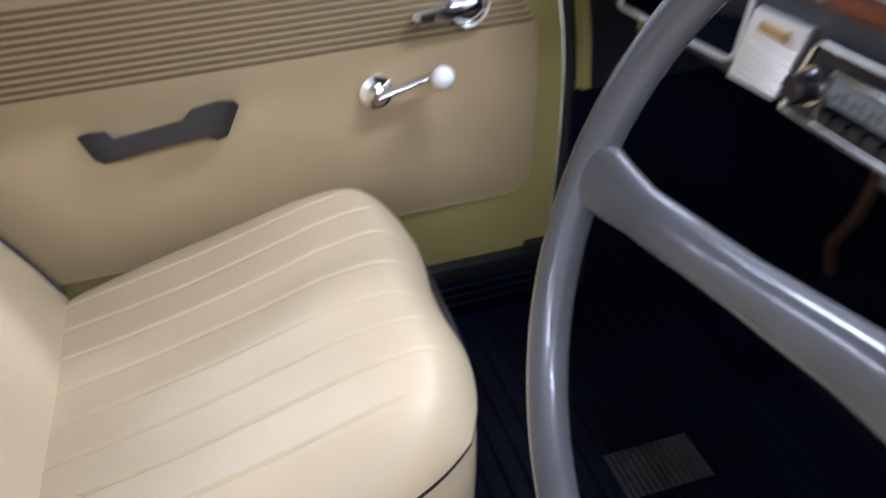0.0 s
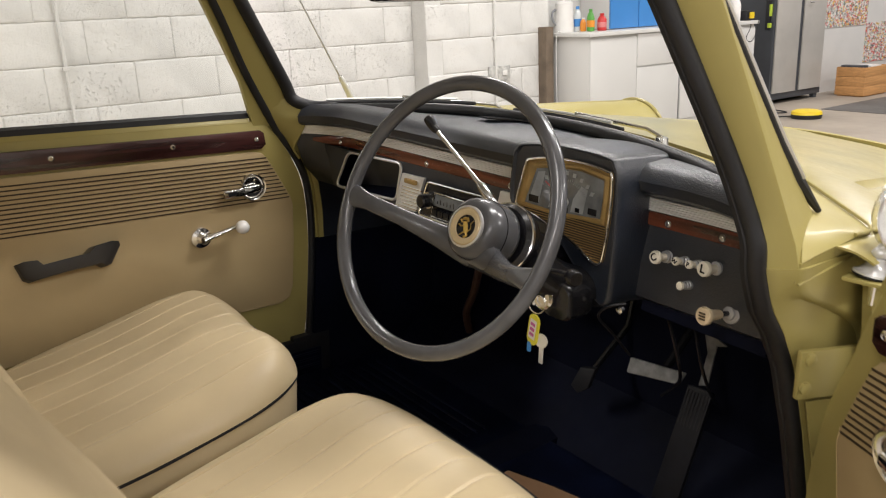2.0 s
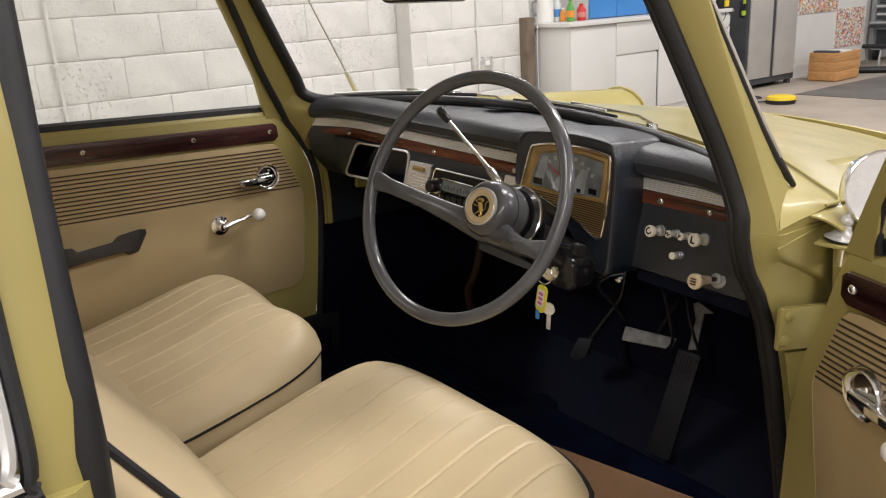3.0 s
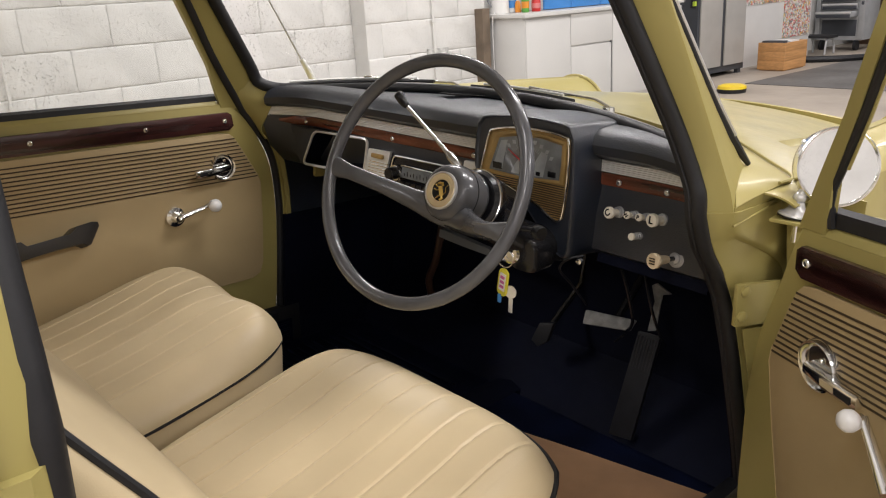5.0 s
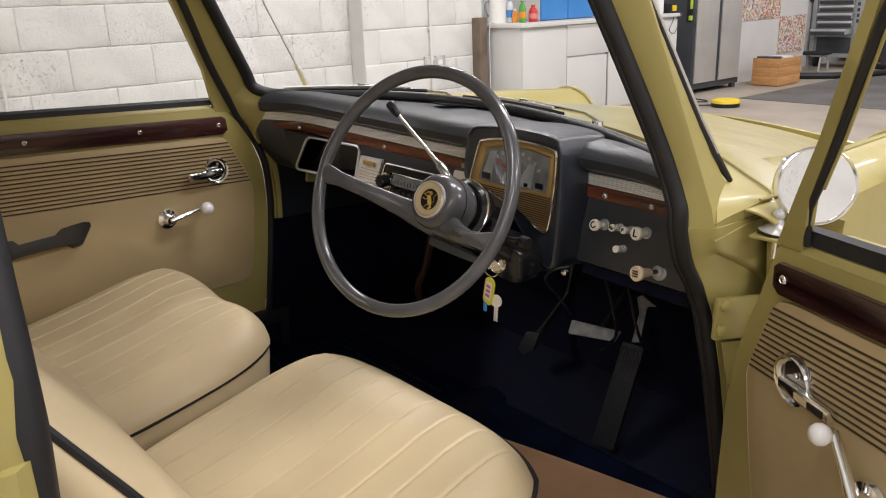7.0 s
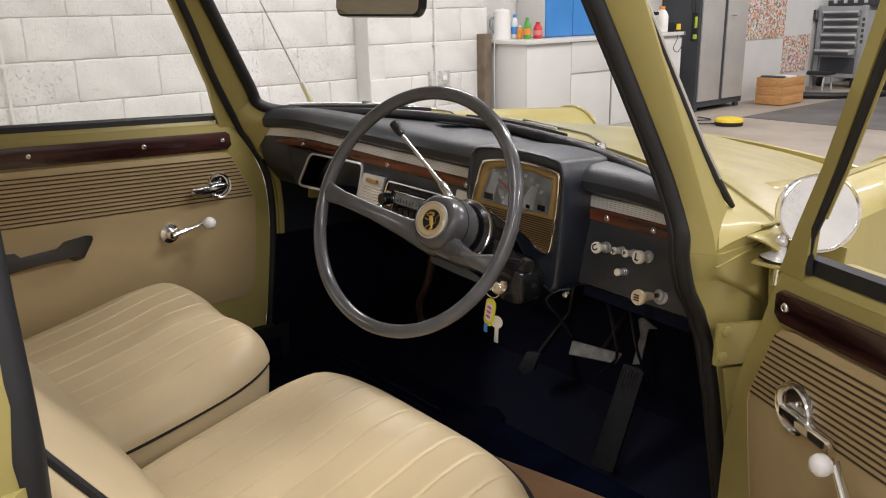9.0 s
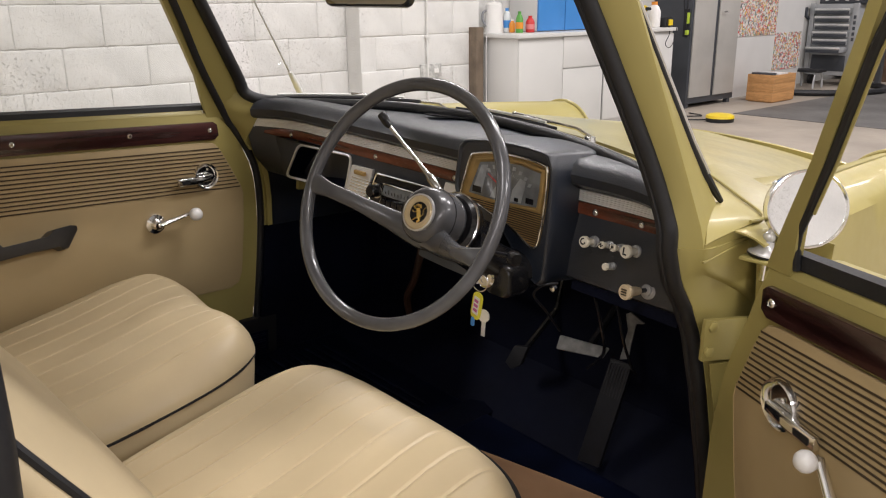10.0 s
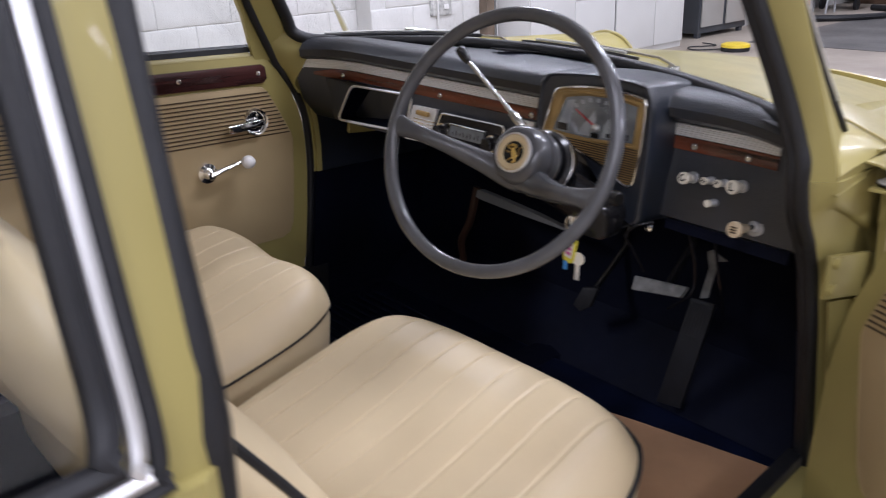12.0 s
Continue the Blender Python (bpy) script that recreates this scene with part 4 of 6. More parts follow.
    # trim panel with its pressed border
    pan = [(-0.965, 0.842), (-0.185, 0.842), (-0.160, 0.838), (-0.146, 0.826), (-0.130, 0.80), (-0.088, 0.725), (-0.080, 0.70), (-0.082, 0.60), (-0.09, 0.48), (-0.10, 0.452), (-0.125, 0.44), (-0.965, 0.44)]
    tp = part("trim_panel", prism([P(-0.606, y, z) for y, z in pan], P(-0.6, 0, 0) - P(-0.606, 0, 0), bevel=0.0022), VINYL, d, "tan vinyl trim panel")
    part("panel_beading", tube([P(-0.6006, y, z) for y, z in pan[5:]], 0.0009, 6), VINYL, tp)
    for k in range(-1, 11):
        z = 0.7275 + 0.0096 * k
        yf = float(np.interp(z, [0.716, 0.725, 0.80, 0.826], [-0.088, -0.092, -0.134, -0.148]))
        own = box(*sorted((P(-0.6005, 0, 0).x, P(-0.5988, 0, 0).x)), -0.965, yf, z, z + 0.0028, 0.0)
        part("dark_rib", own, STRIPE, tp, smooth=False)
    # wood strip with screws
    ws = part("wood_strip", prism([P(-0.607, y, z) for y, z in ((-0.975, 0.848), (-0.158, 0.848), (-0.146, 0.858), (-0.150, 0.886), (-0.160, 0.893), (-0.975, 0.893))], P(-0.598, 0, 0) - P(-0.607, 0, 0), bevel=0.002), WOOD, d, "dark polished wood strip")
    for y in (-0.17, -0.374, -0.628, -0.90) if s < 0 else (-0.17,):
        part("screw", rivet(aim(P(-0.598, y, 0.872), inward), 0.0065), CHROME, ws)
    # latch: dished round plate and a squared lever
    ly, lz, lr = (-0.187, 0.757, 0.034) if s < 0 else (-0.196, 0.740, 0.037)
    lh = part("latch", lathe([(0, 0.002), (lr * 0.7, 0.002), (lr * 0.82, 0.008), (lr * 0.93, 0.010), (lr, 0.003), (lr, -0.002), (0, -0.002)], aim(P(-0.6, ly, lz), inward), 32), CHROME, d, "round chrome latch plate")
    tail = 0.078 if s < 0 else 0.086
    own_y, own_z = ly, lz
    if s > 0:
        ly, lz = ly + 0.008, lz - 0.008
    lev = [(ly + 0.012, lz + 0.008), (ly + 0.014, lz - 0.008), (ly - 0.03, lz - 0.014), (ly - tail, lz - 0.018), (ly - tail - 0.004, lz + 0.002), (ly - 0.03, lz + 0.004)]
    lx = -0.592 if s < 0 else -0.5975
    part("lever", prism([P(lx, y, z) for y, z in lev], P(-0.581, 0, 0) - P(-0.592, 0, 0), bevel=0.003), CHROME, lh)
    part("lever_inset", prism([P(lx + 0.0115, y, z) for y, z in ((ly - 0.05, lz - 0.002), (ly - 0.05, lz - 0.011), (ly - tail + 0.008, lz - 0.013), (ly - tail + 0.007, lz - 0.003))], P(-0.5795, 0, 0) - P(-0.5805, 0, 0)), RUBBER, lh)
    if s > 0:
        part("lever_slot", prism([P(lx + 0.0118, y, z) for y, z in ((ly - 0.024, lz + 0.000), (ly - 0.024, lz - 0.009), (ly - 0.048, lz - 0.011), (ly - 0.048, lz - 0.002))], P(-0.5795, 0, 0) - P(-0.5805, 0, 0)), CREAM, lh)
    part("screw", rivet(aim(P(-0.597, own_y + (0.006 if s < 0 else -0.004), own_z + (0.016 if s < 0 else 0.008)), inward), 0.004), CHROME, lh)
    # window winder
    hub = (-0.326, 0.652) if s < 0 else (-0.338, 0.645)
    knob = (-0.239, 0.674) if s < 0 else (-0.303, 0.724)
    wd = part("window_winder", lathe([(0, 0), (0.026, 0), (0.024, 0.006), (0.014, 0.009), (0.013, 0.022), (0.009, 0.026), (0, 0.026)], aim(P(-0.599, hub[0], hub[1]), inward), 24), CHROME, d, "chrome window winder")
    a, b = Vector(hub), Vector(knob)
    arm = [P(-0.578 + 0.004 * t, *(a + (b - a) * t)) for t in np.linspace(0, 1, 7)]
    part("arm", tube(arm, [0.010, 0.0095, 0.0085, 0.0075, 0.007, 0.0065, 0.0065], 10, flat=0.75), CHROME, wd)
    part("stem", tube([P(-0.574, *knob), P(-0.560, *knob)], 0.005, 10), CHROME, wd)
    kr = 1.0 if s < 0 else 0.86
    part("knob", lathe([(r_ * kr, h_ * kr) for r_, h_ in ((0, -0.0), (0.008, 0.0), (0.0145, 0.006), (0.0165, 0.014), (0.0145, 0.022), (0.008, 0.028), (0, 0.029))], aim(P(-0.568, *knob), inward), 18), WHITE, wd, "white plastic knob")
    # door pull
    if s < 0:
        prof = [(-0.720, 0.668), (-0.706, 0.672), (-0.684, 0.671), (-0.676, 0.659), (-0.586, 0.668), (-0.570, 0.682), (-0.535, 0.687), (-0.517, 0.684), (-0.511, 0.674), (-0.534, 0.634), (-0.550, 0.632), (-0.562, 0.640), (-0.62, 0.637), (-0.675, 0.630), (-0.697, 0.626), (-0.708, 0.633)]
        depth = [0.012, 0.020, 0.030, 0.036, 0.038, 0.038, 0.034, 0.026, 0.018, 0.018, 0.028, 0.036, 0.040, 0.038, 0.028, 0.018]
        own = bmesh.new()
        inn = [own.verts.new(P(-0.602, y - 0.006, z - 0.012)) for y, z in prof]
        out = [own.verts.new(P(-0.602 + dd, y - 0.2 * (0.03 - dd), z - 0.3 * (0.03 - dd))) for (y, z), dd in zip(prof, depth)]
        own.faces.new(inn)
        for i in range(len(prof)):
            j = (i + 1) % len(prof)
            own.faces.new((inn[i], inn[j], out[j], out[i]))
        bmesh.ops.triangle_fill(own, edges=[e for e in own.edges if e.verts[0] in out and e.verts[1] in out], use_beauty=True)
        bmesh.ops.bevel(own, geom=[e for e in own.edges if e.verts[0] in out and e.verts[1] in out and len(e.link_faces) == 2 and e.calc_face_angle(0) > 0.6], offset=0.003, segments=2, profile=0.6, affect="EDGES")
        part("door_pull", own, mat("dark_grey_plastic", (0.028, 0.027, 0.027), 0.42, var=0.08, scale=12), d, "dark grey plastic door pull")


passenger_door = car_thing("passenger_door", (-0.64, -0.5, 0.32), "shut olive car door with ribbed tan vinyl panel and wood strip", "car door")
fill_door(passenger_door, -1, (1, 0, 0))
driver_door = car_thing("driver_door", (0.72, -0.5, 0.32), "open olive car door with ribbed tan vinyl panel and chrome winder", "car door")
fill_door(driver_door, 1, (-1, 0, 0))
SWING = Matrix.Translation((0.733, -0.02, 0.676)) @ Matrix.Rotation(radians(59.0), 4, Vector((0.0, -8.7, 58.3)).normalized()) @ Matrix.Translation((-0.70, 0, -0.70))
driver_door.matrix_basis = SWING @ driver_door.matrix_basis

# ---- dashboard ----
dash = car_thing("dashboard", (XC, 0.1, 0.75), "black padded dashboard with ribbed aluminium and wood trim", "dashboard")


def yo(x):
    """How far the dashboard's face swings towards the rear at its ends."""
    e = max(0.0, abs(x - XC) - 0.46)
    return (-0.055 if x < XC else -0.012) * (e / 0.13) ** 2 + (0.016 * min(1.0, max(0.0, (x - 0.38) / 0.03)))


def dash_x(x, z):
    """The left end of the dashboard draws in towards its top."""
    end = interp(z, [(0.74, -0.588), (0.80, -0.586), (0.853, -0.574), (0.885, -0.562), (0.92, -0.548), (0.96, -0.545)])
    return x if x > -0.45 else -0.45 + (x + 0.45) * (end + 0.45) / -0.138


def dash_ring(x):
    wy, wz = wbase(x)
    e = min(1.0, max(0.0, (abs(x - XC) - 0.44) / 0.2)) ** 2
    lo = 0.748 - (0.015 if x > 0.4 else 0.0)
    pts = [(wy + 0.03, wz - 0.006), (wy - 0.03, wz - 0.004), (wy * 0.4 + 0.01, 0.960), (-0.005, 0.957), (-0.024, 0.948), (-0.033, 0.933), (-0.028, 0.917), (-0.014, 0.909), (0.0, 0.905),
           (0.0, 0.856), (-0.004, 0.80), (0.002, lo + 0.008), (0.014, lo), (0.06, lo - 0.01), (wy + 0.03, 0.75)]
    return [Vector((dash_x(x, z), y + (yo(dash_x(x, z)) * min(1.0, max(0.0, (z - 0.735) / 0.12)) if k > 1 and k < 13 else 0), z - e * (0.028 if 1 < k < 8 and x > XC else 0.006 if 1 < k < 8 else 0.0))) for k, (y, z) in enumerate(pts)]


GX0, GX1 = -0.512, -0.226
xs = sorted(set([float(v) for v in np.linspace(-0.588, 0.668, 60)] + [GX0, GX1]))
bm = bmesh.new()
vs = [[bm.verts.new(p) for p in dash_ring(x)] for x in xs]
for i in range(len(xs) - 1):
    for k in range(15):
        if GX0 - 1e-6 <= xs[i] and xs[i + 1] <= GX1 + 1e-6 and k in (9, 10):
            continue
        j = (k + 1) % 15
        bm.faces.new((vs[i][k], vs[i][j], vs[i + 1][j], vs[i + 1][k]))
bm.faces.new(vs[0])
bm.faces.new(vs[-1][::-1])
part("padded_body", bm, BLACK, dash)
# open glove tray: facing, walls and bright frame
def soft_corners(pts, r, n=5):
    """A closed outline with its corners rounded."""
    out = []
    pts = [Vector(p) for p in pts]
    for i, p in enumerate(pts):
        a, b = pts[i - 1], pts[(i + 1) % len(pts)]
        pa, pb = p + (a - p).normalized() * r, p + (b - p).normalized() * r
        for k in range(n + 1):
            t = k / n
            out.append(pa * (1 - t) ** 2 + p * 2 * t * (1 - t) + pb * t * t)
    return out


def on_face(x, z, d):
    return Vector((x, yo(x) * min(1.0, max(0.0, (z - 0.735) / 0.12)) - d, z))


TRAY = [(-0.446, 0.848), (-0.230, 0.855), (-0.251, 0.767), (-0.502, 0.755)]
rim = soft_corners(TRAY, 0.018)
hole = [(GX0 - 0.004, 0.859), (GX1 + 0.004, 0.859), (GX1 + 0.004, 0.753), (GX0 - 0.004, 0.753)]
bm = bmesh.new()
f0 = [bm.verts.new(on_face(p.x, p.y, 0.0025)) for p in rim]
fo = [bm.verts.new(on_face(x, z, 0.0015)) for x, z in hole]
for i in range(len(rim)):
    j = (i + 1) % len(rim)
    a, b = fo[i // 6], fo[j // 6]
    bm.faces.new((f0[i], f0[j], a) if a is b else (f0[i], f0[j], b, a))
part("tray_facing", bm, BLACK, dash)
bm = bmesh.new()
f0 = [bm.verts.new(on_face(p.x, p.y, 0.002)) for p in rim]
f1 = [bm.verts.new((p.x * 0.98 - 0.007, 0.14, p.y)) for p in rim]
for i in range(len(rim)):
    j = (i + 1) % len(rim)
    bm.faces.new((f0[i], f0[j], f1[j], f1[i]))
bm.faces.new(f1)
part("glove_tray", bm, DARK, dash)
part("tray_frame", tube([on_face(p.x, p.y, 0.004) for p in rim], 0.0036, 8, closed=True), SATIN, dash, "thin chrome frame")


# ribbed aluminium strip, wood strip and screws, left and right of the dials
def strip(x0, x1):
    st = None
    xs2 = np.linspace(x0, x1, 36)
    prof = [(0.003, 0.8825)]
    for k in range(6):
        z = 0.8830 + k * 0.0036
        prof += [(-0.003, z), (-0.0055, z + 0.0008), (-0.0055, z + 0.0026), (-0.003, z + 0.0034)]
    prof += [(0.003, 0.9045)]
    part("ribbed_strip", loft([[Vector((x, yo(x) + a, z)) for a, z in prof] for x in xs2]), ALU, dash, "ribbed bright aluminium strip")
    wd = [x for x in xs2 if x > -0.545] if x0 < 0 else list(xs2)
    return part("wood_strip", loft([[Vector((x, yo(x) + a, 0.870 + (z - 0.870) * min(1, 0.25 + max(0, (x + 0.545)) / 0.06) if x0 < 0 else z)) for a, z in ((-0.003, 0.8595), (-0.0045, 0.862), (-0.0045, 0.880), (-0.003, 0.8818), (0.003, 0.8818), (0.003, 0.8595))] for x in wd]), WOODR, dash, "reddish wood strip")


w1 = strip(-0.560, 0.185)
w2 = strip(0.405, 0.60)
for w, x in ((w1, -0.471), (w1, -0.141), (w1, 0.115), (w2, 0.454), (w2, 0.55)):
    part("screw", rivet(aim((x, yo(x) - 0.0045, 0.8685), (0, -1, 0)), 0.0062), CHROME, w)
part("strip_end", tube(smooth_path([(-0.558, yo(-0.558) - 0.003, 0.8840), (-0.564, yo(-0.564) - 0.003, 0.8900), (-0.557, yo(-0.557) - 0.003, 0.9025)], 4), 0.0042, 8), ALU, dash)

# ashtray plate, radio and switch plates
Y0 = -0.006
ap = part("ashtray_plate", prism([(-0.222, Y0 + 0.004, 0.836), (-0.142, Y0 + 0.004, 0.838), (-0.172, Y0 + 0.004, 0.757), (-0.250, Y0 + 0.004, 0.754)], (0, -0.008, 0), bevel=0.0025), ALU, dash, "brushed aluminium plate with ivory pull")
part("pull", box(-0.205, -0.165, Y0 - 0.012, Y0 - 0.003, 0.818, 0.829, 0.004), GOLD, ap)
for k in range(7):
    part("flute", box(-0.236 + k * 0.003, -0.166 + k * 0.003, Y0 - 0.0055, Y0 - 0.0035, 0.762 + k * 0.0075, 0.7640 + k * 0.0075, 0.0), CHROME, ap, smooth=False)
FACE = mat("black_radio_face", (0.011, 0.011, 0.013), 0.22, var=0.1, scale=20)
rp = part("radio", prism([(-0.126, Y0 + 0.004, 0.832), (0.052, Y0 + 0.004, 0.834), (0.040, Y0 + 0.004, 0.757), (-0.158, Y0 + 0.004, 0.757)], (0, -0.007, 0), bevel=0.002), FACE, dash, "push-button car radio with two knobs")
part("bezel", tube([(p.x, Y0 - 0.004, p.y) for p in soft_corners([(-0.128, 0.833), (0.052, 0.835), (0.040, 0.756), (-0.160, 0.756)], 0.010)], 0.003, 8, closed=True), CHROME, rp)
part("dial", prism([(-0.094, Y0 - 0.003, 0.814), (0.004, Y0 - 0.003, 0.814), (-0.002, Y0 - 0.003, 0.788), (-0.102, Y0 - 0.003, 0.788)], (0, -0.007, 0), bevel=0.002), mat("radio_scale", (0.15, 0.16, 0.165), 0.15, var=0.1, scale=60), rp)
part("dial_frame", tube([(x, Y0 - 0.010, z) for x, z in ((-0.096, 0.816), (0.006, 0.816), (-0.004, 0.764), (-0.108, 0.764))], 0.0022, 6, closed=True), CHROME, rp)
for k in range(9):
    part("scale_mark", box(-0.088 + k * 0.0105, -0.0865 + k * 0.0105, Y0 - 0.0108, Y0 - 0.0098, 0.794, 0.800 + 0.004 * (k % 2)), FACE, rp, smooth=False)
for k in range(5):
    part("push_button", box(-0.100 + k * 0.0195, -0.084 + k * 0.0195, Y0 - 0.016, Y0 - 0.003, 0.767, 0.782, 0.0025), FACE, rp)
for x in (-0.118, 0.027):
    kn = part("knob", lathe([(0, 0), (0.017, 0), (0.017, 0.006), (0.0145, 0.007), (0.0145, 0.026), (0.012, 0.029), (0, 0.029)], aim((x, Y0 - 0.004, 0.796), (0, -1, 0)), 20), FACE, rp)
    part("knob_ring", lathe([(0.0148, 0), (0.018, 0), (0.018, 0.005), (0.0148, 0.005)], aim((x, Y0 - 0.008, 0.796), (0, -1, 0)), 20), CHROME, kn)
sw = part("switch_plate", prism([(0.094, Y0 + 0.004, 0.856), (0.128, Y0 + 0.004, 0.856), (0.108, Y0 + 0.004, 0.764), (0.070, Y0 + 0.004, 0.762)], (0, -0.008, 0), bevel=0.002), ALU, dash)
part("pull", box(0.062, 0.094, Y0 - 0.020, Y0 - 0.006, 0.797, 0.807, 0.004), GOLD, sw)
part("toggle", lathe([(0, 0), (0.007, 0.0), (0.006, 0.02), (0.008, 0.026), (0, 0.028)], aim((0.090, Y0 - 0.004, 0.812), (0, -1, 0.1)), 12), IVORY, sw)
for k in range(6):
    part("flute", box(0.078 + k * 0.002, 0.108 + k * 0.002, Y0 - 0.0055, Y0 - 0.003, 0.768 + k * 0.0065, 0.7705 + k * 0.0065), RUBBER, sw, smooth=False)

# instrument hood: black shell, gold bezel, grey dial
HY = -0.055
hood = [(0.176, 0.935), (0.184, 0.955), (0.205, 0.966), (0.30, 0.974), (0.385, 0.970), (0.402, 0.958), (0.410, 0.93), (0.412, 0.86), (0.410, 0.765), (0.404, 0.735), (0.385, 0.735), (0.34, 0.775), (0.27, 0.835), (0.18, 0.850)]
hood = [(p.x, p.z) for p in smooth_path([(x, 0, z) for x, z in hood], 4, closed=True)]
rings = []
for y, g, up in ((0.13, 0.03, -0.016), (0.06, 0.018, -0.006), (0.0, 0.009, -0.001), (HY + 0.022, 0.007, 0.0), (HY + 0.008, 0.006, 0.0), (HY - 0.002, 0.003, 0.0), (HY - 0.006, -0.003, 0.0), (HY - 0.007, -0.010, 0.0), (HY - 0.003, -0.018, 0.0)):
    cx, cz = 0.30, 0.86
    rings.append([Vector((cx + (x - cx) * (1 + g * 4), y, cz + (z - cz) * (1 + g * 2) + up)) for x, z in hood])
part("instrument_hood", loft(rings), BLACK, dash, "black padded instrument hood")
bez = smooth_path([(0.194, 0, 0.866), (0.207, 0, 0.914), (0.214, 0, 0.934), (0.224, 0, 0.9425), (0.270, 0, 0.9515), (0.314, 0, 0.9545), (0.359, 0, 0.953), (0.388, 0, 0.949), (0.398, 0, 0.942), (0.400, 0, 0.900), (0.397, 0, 0.850), (0.391, 0, 0.808), (0.384, 0, 0.7985), (0.375, 0, 0.798), (0.362, 0, 0.8035), (0.341, 0, 0.8155), (0.314, 0, 0.8265), (0.280, 0, 0.8365), (0.242, 0, 0.848), (0.206, 0, 0.8555), (0.196, 0, 0.859)], 3, closed=True)
bez = [(p.x, p.z) for p in bez]
dialp = [(0.2375, 0.9285), (0.282, 0.937), (0.336, 0.9395), (0.383, 0.933), (0.383, 0.902), (0.380, 0.871), (0.286, 0.864), (0.213, 0.866), (0.2155, 0.874)]
cxd, czd = 0.305, 0.900
bp = part("bezel", prism([(x, HY - 0.002, z) for x, z in bez], (0, -0.004, 0)), GOLD, dash, "gold-coloured instrument bezel", smooth=False)
part("bezel_edge", tube([(x, HY - 0.0085, z) for x, z in bez], 0.0023, 8, closed=True), CHROME, bp)
# raised gold frame round the dial, sloping in to it
dn = len(dialp)


def grown(k, g):
    x, z = dialp[k % dn]
    return x + (0.0125 * g if x > cxd else -0.0125 * g), z + (0.0085 * g if z > czd else -0.0055 * g)


rings = [[Vector((*grown(k, g), 0)).xzy + Vector((0, HY - d, 0)) for k in range(dn)] for g, d in ((1.0, 0.005), (0.98, 0.0105), (0.55, 0.0112), (0.48, 0.0112), (0.0, 0.0068))]
part("dial_surround", loft(rings, caps=False), GOLD, bp)
DIAL = mat("grey_dial", (0.17, 0.18, 0.185), 0.16, var=0.22, scale=26, coat=0.7)
dl = part("dial_face", prism([(x, HY - 0.0045, z) for x, z in dialp], (0, -0.002, 0)), DIAL, bp, "grey dial under glass", smooth=False)
c0 = Vector((0.306, HY - 0.0078, 0.885))
PALE = mat("pale_dial_panel", (0.34, 0.36, 0.37), 0.2, var=0.12, scale=30, coat=0.5)
for pts in (((0.268, 0.868), (0.276, 0.884), (0.292, 0.902), (0.300, 0.915), (0.304, 0.900), (0.300, 0.868)), ((0.318, 0.870), (0.322, 0.892), (0.338, 0.916), (0.352, 0.912), (0.344, 0.871)), ((0.222, 0.872), (0.242, 0.924), (0.258, 0.927), (0.246, 0.872))):
    part("dial_panel", prism([(x, HY - 0.0064, z) for x, z in pts], (0, -0.0008, 0)), PALE, dl, smooth=False)
for k in range(9):
    a = radians(28 + k * 15.5)
    q = c0 + Vector((math.cos(a) * 0.062, 0, math.sin(a) * 0.047))
    if q.x < 0.379:
        part("number_bar", prism([(q.x + i * 0.0036 + math.cos(a) * j * 0.002, q.y + 0.001, q.z + j * 0.0034) for i, j in ((-1, -1), (1, -1), (1, 1), (-1, 1))], (0, -0.0007, 0)), PALE, dl, smooth=False)
for k in range(25):
    a = radians(26 + k * 5.3)
    r0, r1 = 0.036, (0.041 if k % 3 else 0.044)
    p0, p1 = (c0 + Vector((math.cos(a) * 1.15, 0, math.sin(a) * 0.92)) * r for r in (r0, r1))
    part("tick", tube([p0, p1], 0.0005, 4), PALE, dl, smooth=False)
part("needle", tube([c0, c0 + Vector((-0.045, -0.001, 0.026))], [0.0016, 0.0008], 6), RED, dl, "red needle")
part("needle_cap", lathe([(0, 0), (0.008, 0), (0.007, 0.004), (0.004, 0.006), (0, 0.0065)], aim(c0, (0, -1, 0)), 18), SATIN, dl)
for x0, x1, z0, z1 in ((0.223, 0.245, 0.870, 0.882), (0.296, 0.312, 0.867, 0.875), (0.355, 0.372, 0.874, 0.884), (0.328, 0.337, 0.872, 0.879)):
    part("warning_window", box(x0, x1, HY - 0.0079, HY - 0.006, z0, z1), FACE, dl, smooth=False)
for k in range(15):
    z = 0.8605 - k * 0.0041
    xa = float(np.interp(z, [0.801, 0.8035, 0.8155, 0.8265, 0.8365, 0.848, 0.856], [0.373, 0.362, 0.341, 0.314, 0.280, 0.242, 0.206])) + 0.006
    xb = float(np.interp(z, [0.80, 0.808, 0.85, 0.87], [0.384, 0.389, 0.393, 0.394])) - 0.002
    if xa < xb - 0.006:
        part("bezel_rib", box(xa, xb, HY - 0.0073, HY - 0.0058, z - 0.0009, z + 0.0009), STRIPE, bp, smooth=False)

# demister slot on top
part("demister_slot", prism([(-0.085, 0.088, 0.9665), (0.02, 0.150, 0.9655), (0.045, 0.140, 0.9665), (-0.045, 0.078, 0.9675)], (0, 0, 0.003)), FACE, dash)


